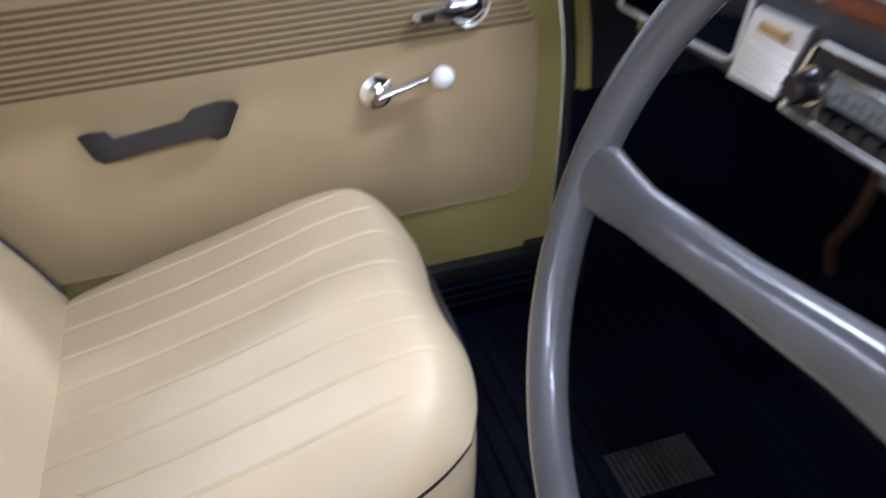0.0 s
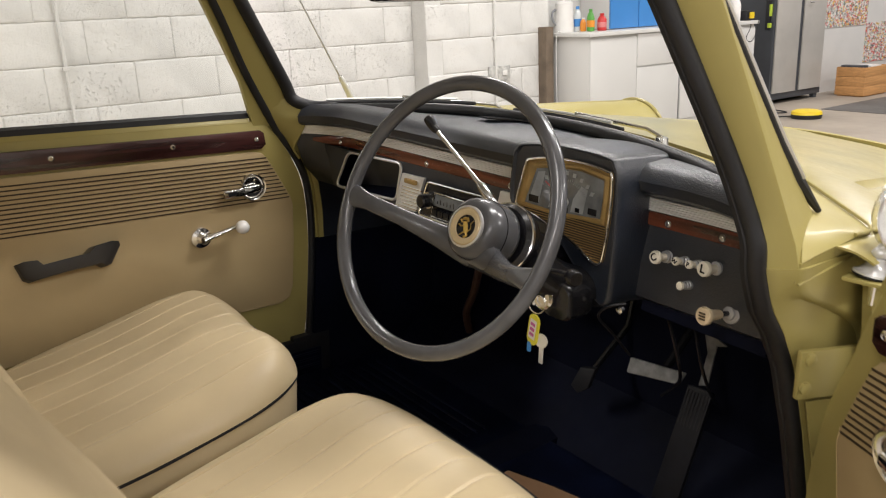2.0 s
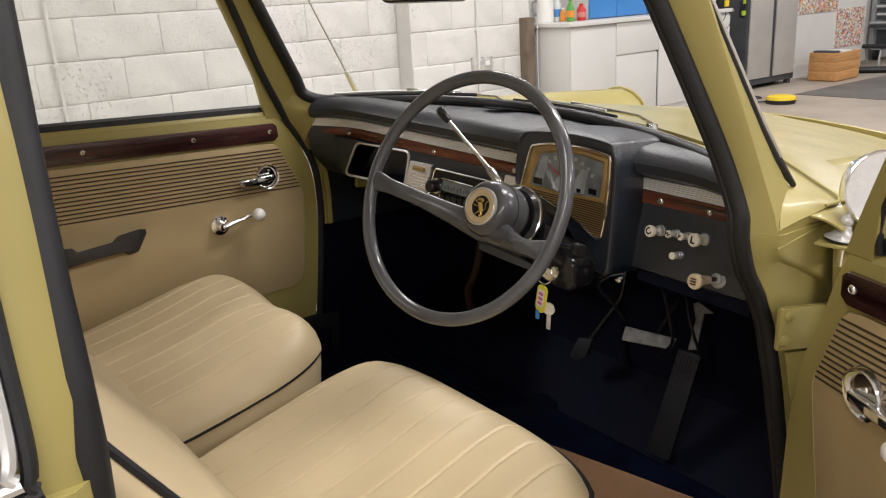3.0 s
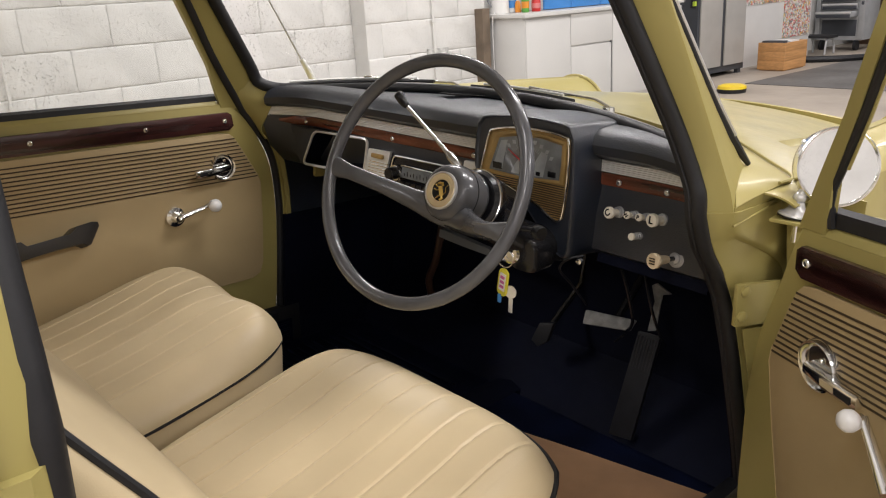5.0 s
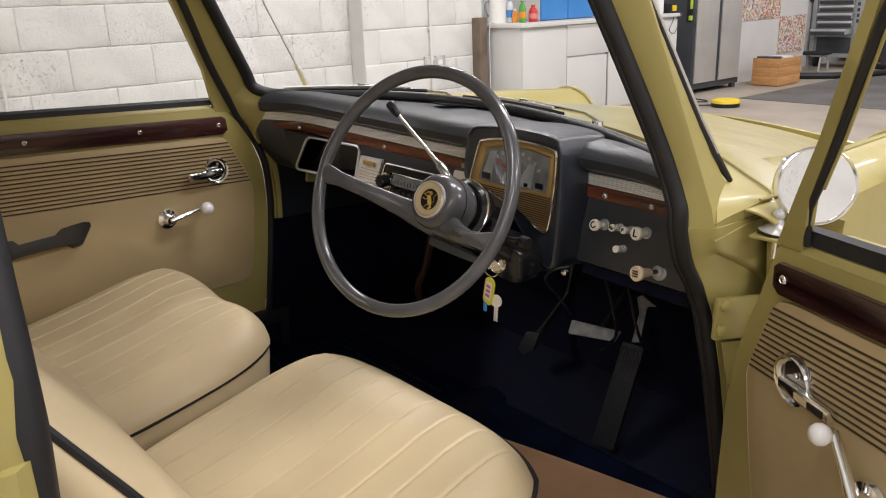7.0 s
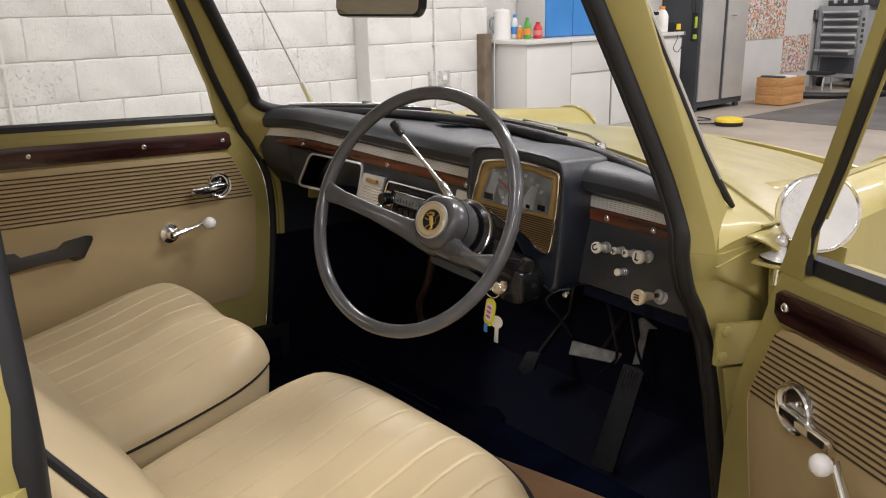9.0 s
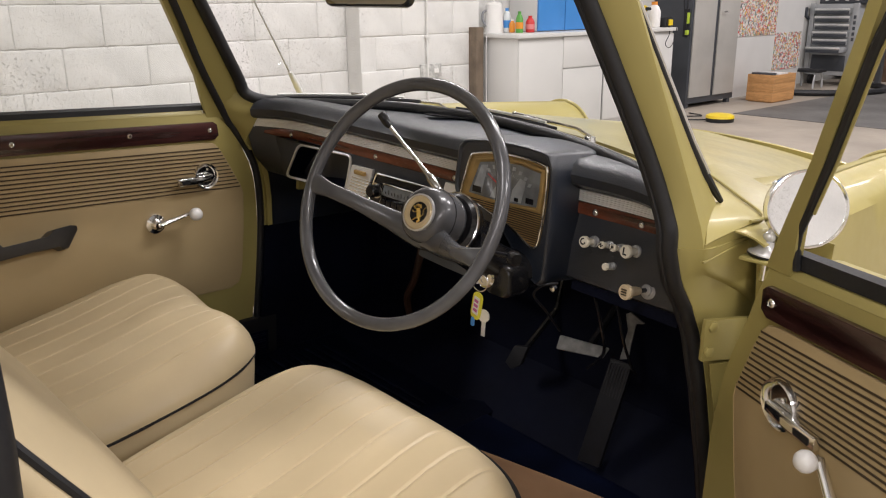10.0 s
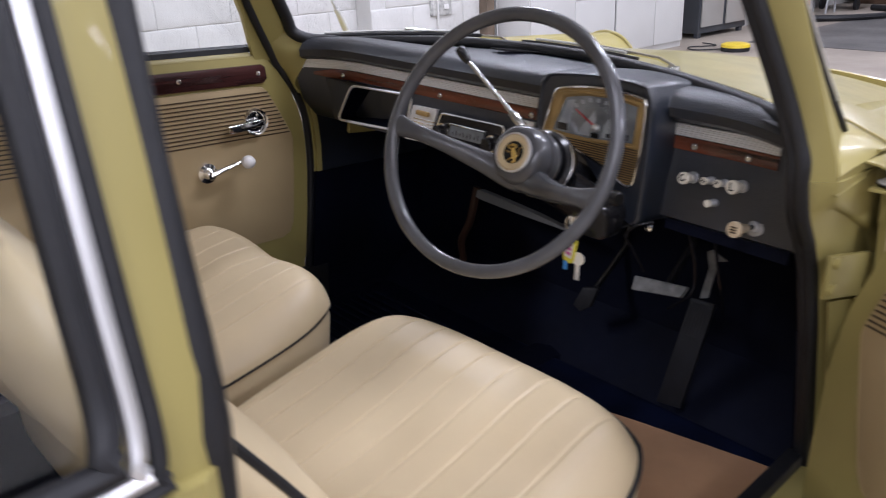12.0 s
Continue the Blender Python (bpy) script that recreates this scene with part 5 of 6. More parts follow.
# knobs on the right of the dials
def letter(ch, m, size, parent):
    cu = bpy.data.curves.new("letter", "FONT")
    cu.body, cu.size, cu.extrude, cu.align_x, cu.align_y = ch, size, 0.0003, "CENTER", "CENTER"
    cu.offset = size * 0.022
    ob = new("letter", cu)
    cu.materials.append(FACE)
    ob.parent = parent
    inv = Matrix.Identity(4)
    o, chain = parent, []
    while o:
        chain.append(o)
        o = o.parent
    for o in reversed(chain):
        inv = inv @ o.matrix_parent_inverse @ o.matrix_basis
    ob.matrix_parent_inverse = inv.inverted()
    ob.matrix_basis = m
    return ob


KD = Vector((-0.12, -1, 0.12)).normalized()


def pull_knob(x, z, r, out, ch="", y=0.0, turn=0.0):
    r, out = r * 0.78, out * 0.95
    base = Vector((x, y, z)) - KD * out
    kb = part("pull_knob", lathe([(0, 0), (r * 0.6, 0), (r * 0.52, out * 0.55), (r * 0.62, out * 0.72), (r * 0.95, out * 0.80), (r, out * 0.86), (r, out - 0.001), (r * 0.9, out + 0.001), (r * 0.4, out + 0.0015), (0, out + 0.0015)], aim(base, KD), 22), IVORY, dash, "ivory pull knob")
    part("collar", lathe([(0, -0.004), (r * 1.05, -0.004), (r * 1.05, 0.001), (r * 0.88, 0.002), (r * 1.0, 0.003), (r * 1.0, 0.006), (r * 0.82, 0.007), (r * 0.92, 0.008), (r * 0.9, 0.011), (r * 0.6, 0.012), (0, 0.012)], aim(base, KD), 16), DULL, kb)
    if ch:
        q = Matrix.Translation(base + KD * (out + 0.0024)) @ Matrix((Vector((1, -0.12, 0)).normalized(), Vector((0.0, 0.12, 1)).normalized(), -KD * -1)).transposed().to_4x4() @ Matrix.Rotation(radians(turn), 4, "Z")
        letter(ch, q, r * 1.5, kb)
    return kb


pull_knob(0.458, 0.821, 0.0135, 0.036, "C", -0.02, 32)
pull_knob(0.492, 0.823, 0.0085, 0.026, "W", -0.016, -22)
pull_knob(0.516, 0.824, 0.0085, 0.026, "P", -0.016, -6)
pull_knob(0.545, 0.826, 0.0150, 0.040, "L", -0.022)
pull_knob(0.506, 0.788, 0.0085, 0.020, "", -0.018)
PB = Vector((0.574, -0.055, 0.770)) - KD * 0.063
pk = part("pull_knob", lathe([(0, 0.026), (0.0062, 0.026), (0.0072, 0.032), (0.0085, 0.046), (0.0115, 0.054), (0.0130, 0.057), (0.0132, 0.0625), (0.0122, 0.0642), (0.0118, 0.0634), (0, 0.0634)], aim(PB, KD), 24), mat("aged_ivory", (0.62, 0.50, 0.33), 0.35, var=0.05, scale=30), dash, "aged ivory push-pull knob")
part("rod", lathe([(0, 0), (0.0040, 0), (0.0040, 0.027), (0, 0.027)], aim(PB, KD), 12), FACE, pk)
part("stem_ring", lathe([(0, -0.002), (0.0165, -0.002), (0.0165, 0.003), (0.0150, 0.0045), (0.0105, 0.005), (0.0095, 0.008), (0.0060, 0.0095), (0, 0.0095)], aim(PB, KD), 24), DULL, pk)
for k in (-1, 0, 1):
    q = Vector((0.574, -0.055, 0.770)) + KD * 0.0026 + Vector((0, 0, 0.0045 * k))
    part("mark_bar", box(q.x - 0.005, q.x + 0.005, q.y - 0.0006, q.y + 0.0006, q.z - 0.001, q.z + 0.001), STRIPE, pk, smooth=False)
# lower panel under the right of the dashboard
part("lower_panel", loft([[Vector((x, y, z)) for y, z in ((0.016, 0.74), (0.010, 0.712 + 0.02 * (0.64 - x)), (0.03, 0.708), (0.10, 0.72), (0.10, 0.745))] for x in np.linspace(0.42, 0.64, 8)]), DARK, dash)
part("under_dash_lip", loft([[Vector((x, y, z)) for y, z in ((0.258, zz_ + h_), (0.254, zz_), (0.272, zz_ - 0.004), (0.275, zz_ + h_))] for x, zz_, h_ in ((-0.262, 0.556, 0.017), (-0.25, 0.553, 0.022), (-0.16, 0.548, 0.020), (-0.06, 0.545, 0.014), (0.03, 0.543, 0.003))]), mat("grey_painted_steel", (0.09, 0.09, 0.085), 0.5, var=0.1), dash)
part("heater_hose", tube(smooth_path([(-0.31, 0.31, 0.56), (-0.322, 0.30, 0.464), (-0.352, 0.30, 0.395), (-0.36, 0.32, 0.33)], 5), 0.011, 8), mat("brown_hose", (0.05, 0.022, 0.012), 0.6), dash)
part("column_bracket", loft([[Vector((0.361 + dx * g, y, 0.744 + dz * g)) for dx, dz in rounded(0.062, 0.062, 0.018)] for y, g in ((-0.132, 0.88), (-0.128, 0.97), (-0.122, 1.0), (-0.085, 1.0), (-0.075, 0.9))]), FACE, dash)

# ---- steering wheel and column ----
WC, WR = Vector((0.297, -0.316, 0.898)), 0.198
WN = Vector((0.117, -0.913, 0.390)).normalized()
WU = Vector((0.992, 0.127, 0)).normalized()
WV = WN.cross(WU).normalized()
WM = Matrix((WU, WV, WN)).transposed().to_4x4()
WM.translation = WC


def wl(a, b, c):
    return WM @ Vector((a, b, c))


wheel = car_thing("steering_wheel", WC, "grey two-spoke steering wheel with gold crest on the hub", "steering wheel")
part("rim", tube([wl(WR * math.cos(a), WR * math.sin(a), 0) for a in np.linspace(0, 2 * math.pi, 96, endpoint=False)], 0.0112, 14, closed=True), GREY, wheel)
HM = WM @ Matrix.Translation((0.0, -0.003, -0.007))
hubp = part("hub", lathe([(0, -0.058), (0.034, -0.058), (0.042, -0.062), (0.0475, -0.070), (0.050, -0.085), (0.051, -0.118), (0.049, -0.128), (0.045, -0.132), (0, -0.132)], HM, 40), GREY, wheel, "glossy grey hub")


part("hub_groove", lathe([(0.0503, -0.0925), (0.0512, -0.0925), (0.0512, -0.0937), (0.0503, -0.0937)], HM, 40), FACE, hubp)


def spoke(path, wid, thk):
    """A flattened spoke in the wheel's own axes."""
    P = smooth_path(path, 5)
    n = len(P)
    ws = [float(q) for q in np.interp(np.linspace(0, 1, n), np.linspace(0, 1, len(wid)), wid)]
    ts = [float(q) for q in np.interp(np.linspace(0, 1, n), np.linspace(0, 1, len(thk)), thk)]
    rings = []
    for i, p in enumerate(P):
        t = (P[min(i + 1, n - 1)] - P[max(i - 1, 0)]).normalized()
        w = Vector((-t.y, t.x, 0)).normalized()
        u = t.cross(w).normalized()
        ring = []
        for k in range(16):
            a = 2 * math.pi * k / 16
            ca, sa = math.cos(a), math.sin(a)
            ring.append(WM @ (p + w * ws[i] * math.copysign(abs(ca) ** 0.8, ca) + u * ts[i] * math.copysign(abs(sa) ** 0.8, sa)))
        rings.append(ring)
    return loft(rings)


part("spoke", spoke([(-0.193, -0.004, 0.0), (-0.16, -0.008, -0.008), (-0.11, -0.016, -0.035), (-0.06, -0.026, -0.070), (-0.01, -0.034, -0.098), (0.02, -0.03, -0.105)], [0.020, 0.013, 0.0135, 0.018, 0.027, 0.03], [0.009, 0.009, 0.011, 0.014, 0.02, 0.022]), GREY, wheel)
part("spoke", spoke([(0.189, -0.052, 0.0), (0.16, -0.052, -0.010), (0.115, -0.052, -0.040), (0.06, -0.046, -0.080), (0.01, -0.034, -0.100), (-0.02, -0.03, -0.105)], [0.020, 0.014, 0.014, 0.019, 0.027, 0.03], [0.009, 0.009, 0.011, 0.014, 0.02, 0.022]), GREY, wheel)
part("medallion", lathe([(0.0175, -0.0575), (0.029, -0.0575), (0.0295, -0.0545), (0.0265, -0.052), (0.0190, -0.0535), (0.0175, -0.056)], HM, 40), mat("cream_gold_ring", (0.62, 0.50, 0.30), 0.3, 0.2, var=0.04), hubp, "cream and gold ring")
part("medallion_rim", lathe([(0.0295, -0.058), (0.0322, -0.058), (0.0322, -0.0535), (0.0295, -0.0525)], HM, 40), SATIN, hubp)
part("medallion_field", lathe([(0, -0.0575), (0.0185, -0.0575), (0.0185, -0.0552), (0, -0.0552)], HM, 30), FACE, hubp)
# plain gold shapes of the crest
for pts, w in ((((0.004, -0.008), (0.001, 0.0), (-0.002, 0.006)), 0.0040), (((-0.007, 0.009), (-0.004, 0.011), (-0.001, 0.010)), 0.0036), (((-0.002, 0.005), (-0.008, 0.005), (-0.011, 0.008)), 0.0018), (((-0.002, 0.001), (-0.008, -0.001), (-0.012, 0.001)), 0.0018), (((0.004, -0.008), (-0.002, -0.009), (-0.006, -0.013)), 0.0023),
               (((0.004, -0.008), (0.006, -0.012), (0.002, -0.015)), 0.0022), (((0.005, -0.007), (0.010, -0.002), (0.008, 0.005), (0.012, 0.010)), 0.0016), (((0.0, 0.012), (0.003, 0.007)), 0.0024)):
    part("crest_shape", tube([HM @ Vector((a * 1.1, b * 1.1, -0.0545)) for a, b in pts], w, 8, flat=0.5), mat("bright_gold", (0.60, 0.40, 0.10), 0.3, 0.7, var=0.05) if "bright_gold" not in bpy.data.materials else bpy.data.materials["bright_gold"], hubp)
col = car_thing("steering_column", (0.32, 0.0, 0.75), "black steering column with stalks and ignition lock", "steering column")
part("column_tube", tube([wl(0, 0, -0.125), wl(0.004, -0.004, -0.22), wl(0.008, -0.01, -0.50)], [0.036, 0.034, 0.030], 20), FACE, col)
part("collar", lathe([(0, 0), (0.052, 0), (0.056, 0.006), (0.056, 0.030), (0.050, 0.036), (0, 0.036)], WM @ Matrix.Translation((0.003, -0.002, -0.182)), 36), FACE, col, "black collar")
part("collar_ring", lathe([(0.0565, 0), (0.0585, 0.001), (0.0585, 0.006), (0.0565, 0.007)], WM @ Matrix.Translation((0.003, -0.002, -0.160)), 36), CHROME, col)
part("shroud", tube(smooth_path([(0.31, -0.16, 0.80), (0.335, -0.09, 0.755), (0.345, 0.0, 0.735)], 4), [0.042, 0.043, 0.044, 0.044, 0.044, 0.043, 0.042, 0.040, 0.038], 16, flat=0.85), FACE, col)
# chrome lever rising to the left, with a black knob
lv = part("lever", tube([(0.205, -0.126, 0.868), (0.175, -0.130, 0.895), (0.150, -0.139, 0.921), (0.086, -0.162, 0.985)], [0.0050, 0.0050, 0.0036, 0.0036], 12), WORNC, col, "chrome selector lever")
part("ferrule", tube([(0.199, -0.1268, 0.8738), (0.196, -0.127, 0.8765), (0.178, -0.1295, 0.8925), (0.175, -0.130, 0.8952), (0.170, -0.132, 0.900)], [0.0070, 0.0088, 0.0088, 0.0078, 0.0046], 14), WORNC, lv)
part("lever_socket", tube([(0.232, -0.122, 0.838), (0.214, -0.124, 0.858), (0.199, -0.1268, 0.8738)], [0.0105, 0.0095, 0.0065], 14), SATIN, lv)
part("lever_knob", tube(smooth_path([(0.092, -0.160, 0.979), (0.086, -0.162, 0.985), (0.077, -0.165, 0.996), (0.071, -0.167, 1.004)], 3), [0.0045, 0.006, 0.007, 0.008, 0.0088, 0.0092, 0.0095, 0.0095, 0.0085, 0.005], 12), FACE, lv, "black knob")
part("stalk", tube([(0.33, -0.15, 0.795), (0.385, -0.155, 0.803), (0.415, -0.16, 0.808)], [0.006, 0.005, 0.0055], 10), FACE, col)
part("stalk_knob", lathe([(0, 0), (0.008, 0), (0.0125, 0.006), (0.0125, 0.018), (0.010, 0.022), (0, 0.022)], aim((0.412, -0.16, 0.807), (1, -0.35, 0.05)), 16), FACE, col)
part("ignition_lock", lathe([(0, 0), (0.017, 0), (0.017, 0.006), (0.013, 0.010), (0.008, 0.010), (0.008, 0.008), (0, 0.008)], aim((0.345, -0.140, 0.745), (0.35, -1, 0.25)), 24), CHROME, col, "chrome ignition lock")
# keys and tag hang from the lock
ky = car_thing("key_ring", (0.352, -0.14, 0.70), "bunch of keys with a yellow plastic tag", "keys")
part("ignition_key", box(0.334, 0.337, -0.155, -0.124, 0.735, 0.752, 0.001), ALU, ky)
part("ring", tube([(0.341 + 0.014 * math.cos(a), -0.152 + 0.004 * math.cos(a), 0.738 + 0.016 * math.sin(a)) for a in np.linspace(0, 2 * math.pi, 24, endpoint=False)], 0.0012, 6, closed=True), CHROME, ky)
TM = Matrix.Translation((0.3405, -0.158, 0.695)) @ pose(0, 0, 0, 0, 8, -8)
tg = part("tag", prism([TM @ Vector((a, 0, b)) for a, b in rounded(0.024, 0.052, 0.009)], TM.to_3x3() @ Vector((0, 0.004, 0)), bevel=0.0008), mat("tag_yellow", (0.72, 0.66, 0.05), 0.3), ky, "yellow plastic tag")
part("paper", prism([TM @ Vector((a, -0.0006, b + 0.001)) for a, b in rounded(0.016, 0.034, 0.002)], TM.to_3x3() @ Vector((0, 0.0008, 0))), WHITE, tg)
for k in range(3):
    part("mark_bar", prism([TM @ Vector((a, -0.0012, b + 0.010 - k * 0.009)) for a, b in rounded(0.011, 0.0055, 0.001)], TM.to_3x3() @ Vector((0, 0.0005, 0))), mat("pink_mark", (0.55, 0.12, 0.35), 0.5) if "pink_mark" not in bpy.data.materials else bpy.data.materials["pink_mark"], tg, smooth=False)
part("blue_fob", box(0.330, 0.338, -0.159, -0.155, 0.655, 0.672, 0.002), BLUE, ky)
part("key", box(0.351, 0.360, -0.152, -0.150, 0.640, 0.668, 0.0006), ALU, ky)
part("key_bow", lathe([(0, 0), (0.012, 0), (0.012, 0.002), (0, 0.002)], aim((0.356, -0.152, 0.680), (0.2, -1, 0)), 16), ALU, ky)

# ---- pedals, cables, mats ----
PADG = mat("worn_pedal_rubber", (0.20, 0.20, 0.19), 0.6, var=0.2, scale=40, bump=0.3, bscale=300)
pd = car_thing("brake_pedal", (0.30, 0.25, 0.30), "brake pedal with worn grey rubber pad", "pedal", "pedals")
part("pad", prism([(0.236, 0.245, 0.497), (0.362, 0.25, 0.509), (0.356, 0.235, 0.486), (0.238, 0.232, 0.466)], (0, 0.014, -0.006), bevel=0.004), PADG, pd)
part("arm", tube([(0.31, 0.26, 0.49), (0.33, 0.36, 0.62), (0.33, 0.38, 0.70)], 0.009, 8), FACE, pd)
pg = car_thing("accelerator_pedal", (0.39, 0.2, 0.25), "long black ribbed accelerator pedal", "pedal", "pedals")
PM = [(0.372, 0.252, 0.487), (0.426, 0.252, 0.490), (0.418, 0.185, 0.262), (0.362, 0.182, 0.256)]
ap2 = part("plate", prism(PM, (0, 0.012, -0.004), bevel=0.003), mat("black_pedal_rubber", (0.0048, 0.0052, 0.0072), 0.5, var=0.2, scale=40, bump=0.2, bscale=300, spec=0.3), pg)
for k in range(7):
    x = 0.377 + k * 0.0072
    part("rib", tube([(x, 0.249, 0.480), (x - 0.004, 0.230, 0.41)], 0.0016, 6), RUBBER, ap2)
part("link", prism([(0.376, 0.285, 0.584), (0.388, 0.285, 0.592), (0.403, 0.285, 0.572), (0.397, 0.280, 0.486), (0.378, 0.280, 0.478), (0.386, 0.285, 0.55)], (0, 0.004, 0)), PADG, pg)
part("link_top", prism([(0.388, 0.284, 0.592), (0.424, 0.284, 0.577), (0.404, 0.284, 0.570)], (0, 0.004, 0)), PADG, pg)
pc = car_thing("foot_rest", (0.10, 0.25, 0.30), "small dark rubber foot pad", "pedal", "pedals")
part("pad", prism([(0.075, 0.25, 0.365), (0.095, 0.255, 0.415), (0.135, 0.26, 0.425), (0.125, 0.25, 0.375), (0.10, 0.245, 0.355)], (0, 0.014, 0), bevel=0.004), RUBBER, pc)
part("arm", tube([(0.11, 0.262, 0.39), (0.13, 0.37, 0.5), (0.13, 0.39, 0.62)], 0.008, 8), FACE, pc)
wires = car_thing("wiring", (0.42, 0.05, 0.70), "black wires hanging loose under the dashboard", "wires")
part("wire", tube(smooth_path([(0.455, 0.03, 0.72), (0.465, 0.05, 0.66), (0.45, 0.10, 0.58), (0.40, 0.16, 0.52), (0.35, 0.20, 0.47)], 6), 0.0035, 6), FACE, wires)
part("wire", tube(smooth_path([(0.42, -0.03, 0.735), (0.40, -0.05, 0.728), (0.375, -0.04, 0.70), (0.36, 0.02, 0.65), (0.34, 0.1, 0.58)], 6), 0.0025, 6), RUBBER, wires)
part("wire", tube(smooth_path([(0.50, 0.04, 0.72), (0.51, 0.06, 0.64), (0.50, 0.12, 0.56), (0.47, 0.2, 0.5)], 6), 0.003, 6), FACE, wires)
part("clip", lathe([(0, 0), (0.006, 0), (0.006, 0.008), (0, 0.01)], aim((0.425, -0.045, 0.730), (0, -1, 0)), 10), CHROME, wires)
RIBG = mat("worn_rib_rubber", (0.12, 0.12, 0.12), 0.35, var=0.2, scale=40)
grip = car_thing("ribbed_pad", (-0.17, -0.08, 0.235), "ribbed grey rubber pad on the footwell mat", "rubber pad")
part("pad", box(-0.215, -0.13, -0.142, -0.012, 0.234, 0.239, 0.002), MATBLK, grip)
for k in range(14):
    part("rib", tube([(-0.21, -0.135 + k * 0.009, 0.241), (-0.135, -0.135 + k * 0.009, 0.241)], 0.002, 6), RIBG, grip)
tan = car_thing("tan_mat", (0.4, -0.4, 0.225), "tan rubber mat lying on the car's floor", "floor mat")
part("mat", prism([(0.10, -1.0, 0.216), (0.10, 0.040, 0.216), (0.185, 0.067, 0.216), (0.36, 0.110, 0.216), (0.60, 0.162, 0.216), (0.67, 0.176, 0.216), (0.67, -1.0, 0.216)], (0, 0, 0.022), bevel=0.004), TAN, tan)
bmat = car_thing("footwell_mat", (0.0, 0.1, 0.22), "black ribbed rubber mat in the footwell", "floor mat")
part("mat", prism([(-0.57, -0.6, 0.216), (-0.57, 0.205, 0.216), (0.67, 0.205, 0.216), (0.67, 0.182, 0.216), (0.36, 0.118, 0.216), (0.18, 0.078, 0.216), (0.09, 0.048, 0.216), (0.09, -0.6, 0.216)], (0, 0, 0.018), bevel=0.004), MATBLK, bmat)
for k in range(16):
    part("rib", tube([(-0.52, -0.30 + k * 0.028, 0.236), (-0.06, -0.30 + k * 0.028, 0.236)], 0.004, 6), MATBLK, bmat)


# ---- seats ----
def sq(c, p):
    return math.copysign(abs(c) ** p, c)


PLEAT = 0.056


def zpipe(y):
    return 0.512 + (y + 0.36) * 0.225


def seat(name, x0, x1, yf, label, phase, back=0.0):
    st = car_thing(name, ((x0 + x1) / 2, -0.6, 0.22), label, "car seat", "front seats")
    cx, a = (x0 + x1) / 2, (x1 - x0) / 2
    yb = -0.86
    cy, b = (yf + yb) / 2, (yf - yb) / 2

    def plan(U, V, grow=0.0):
        return cx + (a + grow) * U * math.sqrt(1 - (0.30 * V ** 4 if V > 0 else 0.22 * V * V)), cy + (b + grow) * V * math.sqrt(1 - 0.25 * U ** 4)

    def topf(u, v):
        U, V = 2 * u - 1, 2 * v - 1
        x, y = plan(U, V)
        worn = x0 < 0
        sv = max(1e-4, (1 - V) / (0.19 if worn else 0.25)) ** 0.72
        cv = (1 + sv ** -7) ** (-1 / 7) if V > 0 else max(0, 1 - abs(V) ** 12) ** 0.42
        su = max(1e-4, (1 - abs(U)) / 0.20) ** 0.62
        cr = (1 + su ** -5) ** (-1 / 5) * cv
        z = zpipe(y) + 0.071 * cr
        z -= 0.012 * max(0, 1 - abs(U) ** 3) * max(0, 1 - ((V + 0.25) / 0.75) ** 2)
        if worn:
            z -= 0.016 * math.exp(-((U - 0.12) / 0.34) ** 2) * max(0.0, min(1.0, (V - 0.35) / 0.5)) ** 1.5 * cr
            y -= 0.010 * math.exp(-((U - 0.10) / 0.30) ** 2) * max(0.0, V) ** 5
            z += 0.004 * math.exp(-((U - 0.78) / 0.16) ** 2 - ((V - 0.72) / 0.2) ** 2)
        ph = ((x - cx) / PLEAT + phase) % 1.0
        ph = min(ph, 1 - ph) * PLEAT
        if abs(x - cx) < a * 0.80:
            z -= (0.0030 * math.exp(-(ph / 0.0020) ** 2) - 0.00035 * math.cos(2 * math.pi * ph / PLEAT)) * min(1, cr * 1.3) * (1.0 if not worn else 0.75)
        z += 0.0012 * noise.noise(Vector((x * 9, y * 9, cx * 7)))
        return Vector((x, y, z))
    part("cushion", sheet(topf, 320, 64), CREAM, st, "pleated cream vinyl cushion")
    edge = []
    N = 30
    for k in range(4 * N):
        q, t = divmod(k, N)
        t = 2 * t / N - 1
        U, V = ((t, 1), (1, -t), (-t, -1), (-1, t))[q]
        x, y = plan(U, V, -0.003 if x0 < 0 else 0.002)
        edge.append(Vector((x, y, zpipe(y) - (0.003 if x0 < 0 else -0.001))))
    part("piping", tube(edge, 0.0042, 8, closed=True), RUBBER, st, "black piping")
    rings = []
    for dz, gr in ((0.0, -0.001), (0.02, 0.002), (0.08, 0.0), (0.14, -0.004), (0.22, -0.02)):
        rings.append([Vector((cx + (p.x - cx) * (1 + gr / a), cy + (p.y - cy) * (1 + gr / b), max(0.235, p.z - dz))) for p in edge])
    part("cushion_side", loft(rings), CREAM, st)
    part("seat_frame", box(cx - a * 0.8, cx + a * 0.8, yb + 0.03, yf - 0.10, 0.236, 0.30, 0.01), DARK, st)
    # backrest: a padded slab that leans back
    prof = [(0.44, -0.700), (0.52, -0.735), (0.60, -0.776), (0.653, -0.808), (0.74, -0.860), (0.80, -0.903), (0.865, -0.952), (0.92, -0.992), (0.97, -1.028), (0.995, -1.052)]
    depth = [0.10, 0.12, 0.125, 0.12, 0.115, 0.105, 0.095, 0.082, 0.06, 0.025]
    wide = [0.93, 0.98, 1.0, 1.0, 1.0, 0.99, 0.965, 0.92, 0.82, 0.62]
    zz = np.linspace(0.44, 0.995, 40)
    rings = []
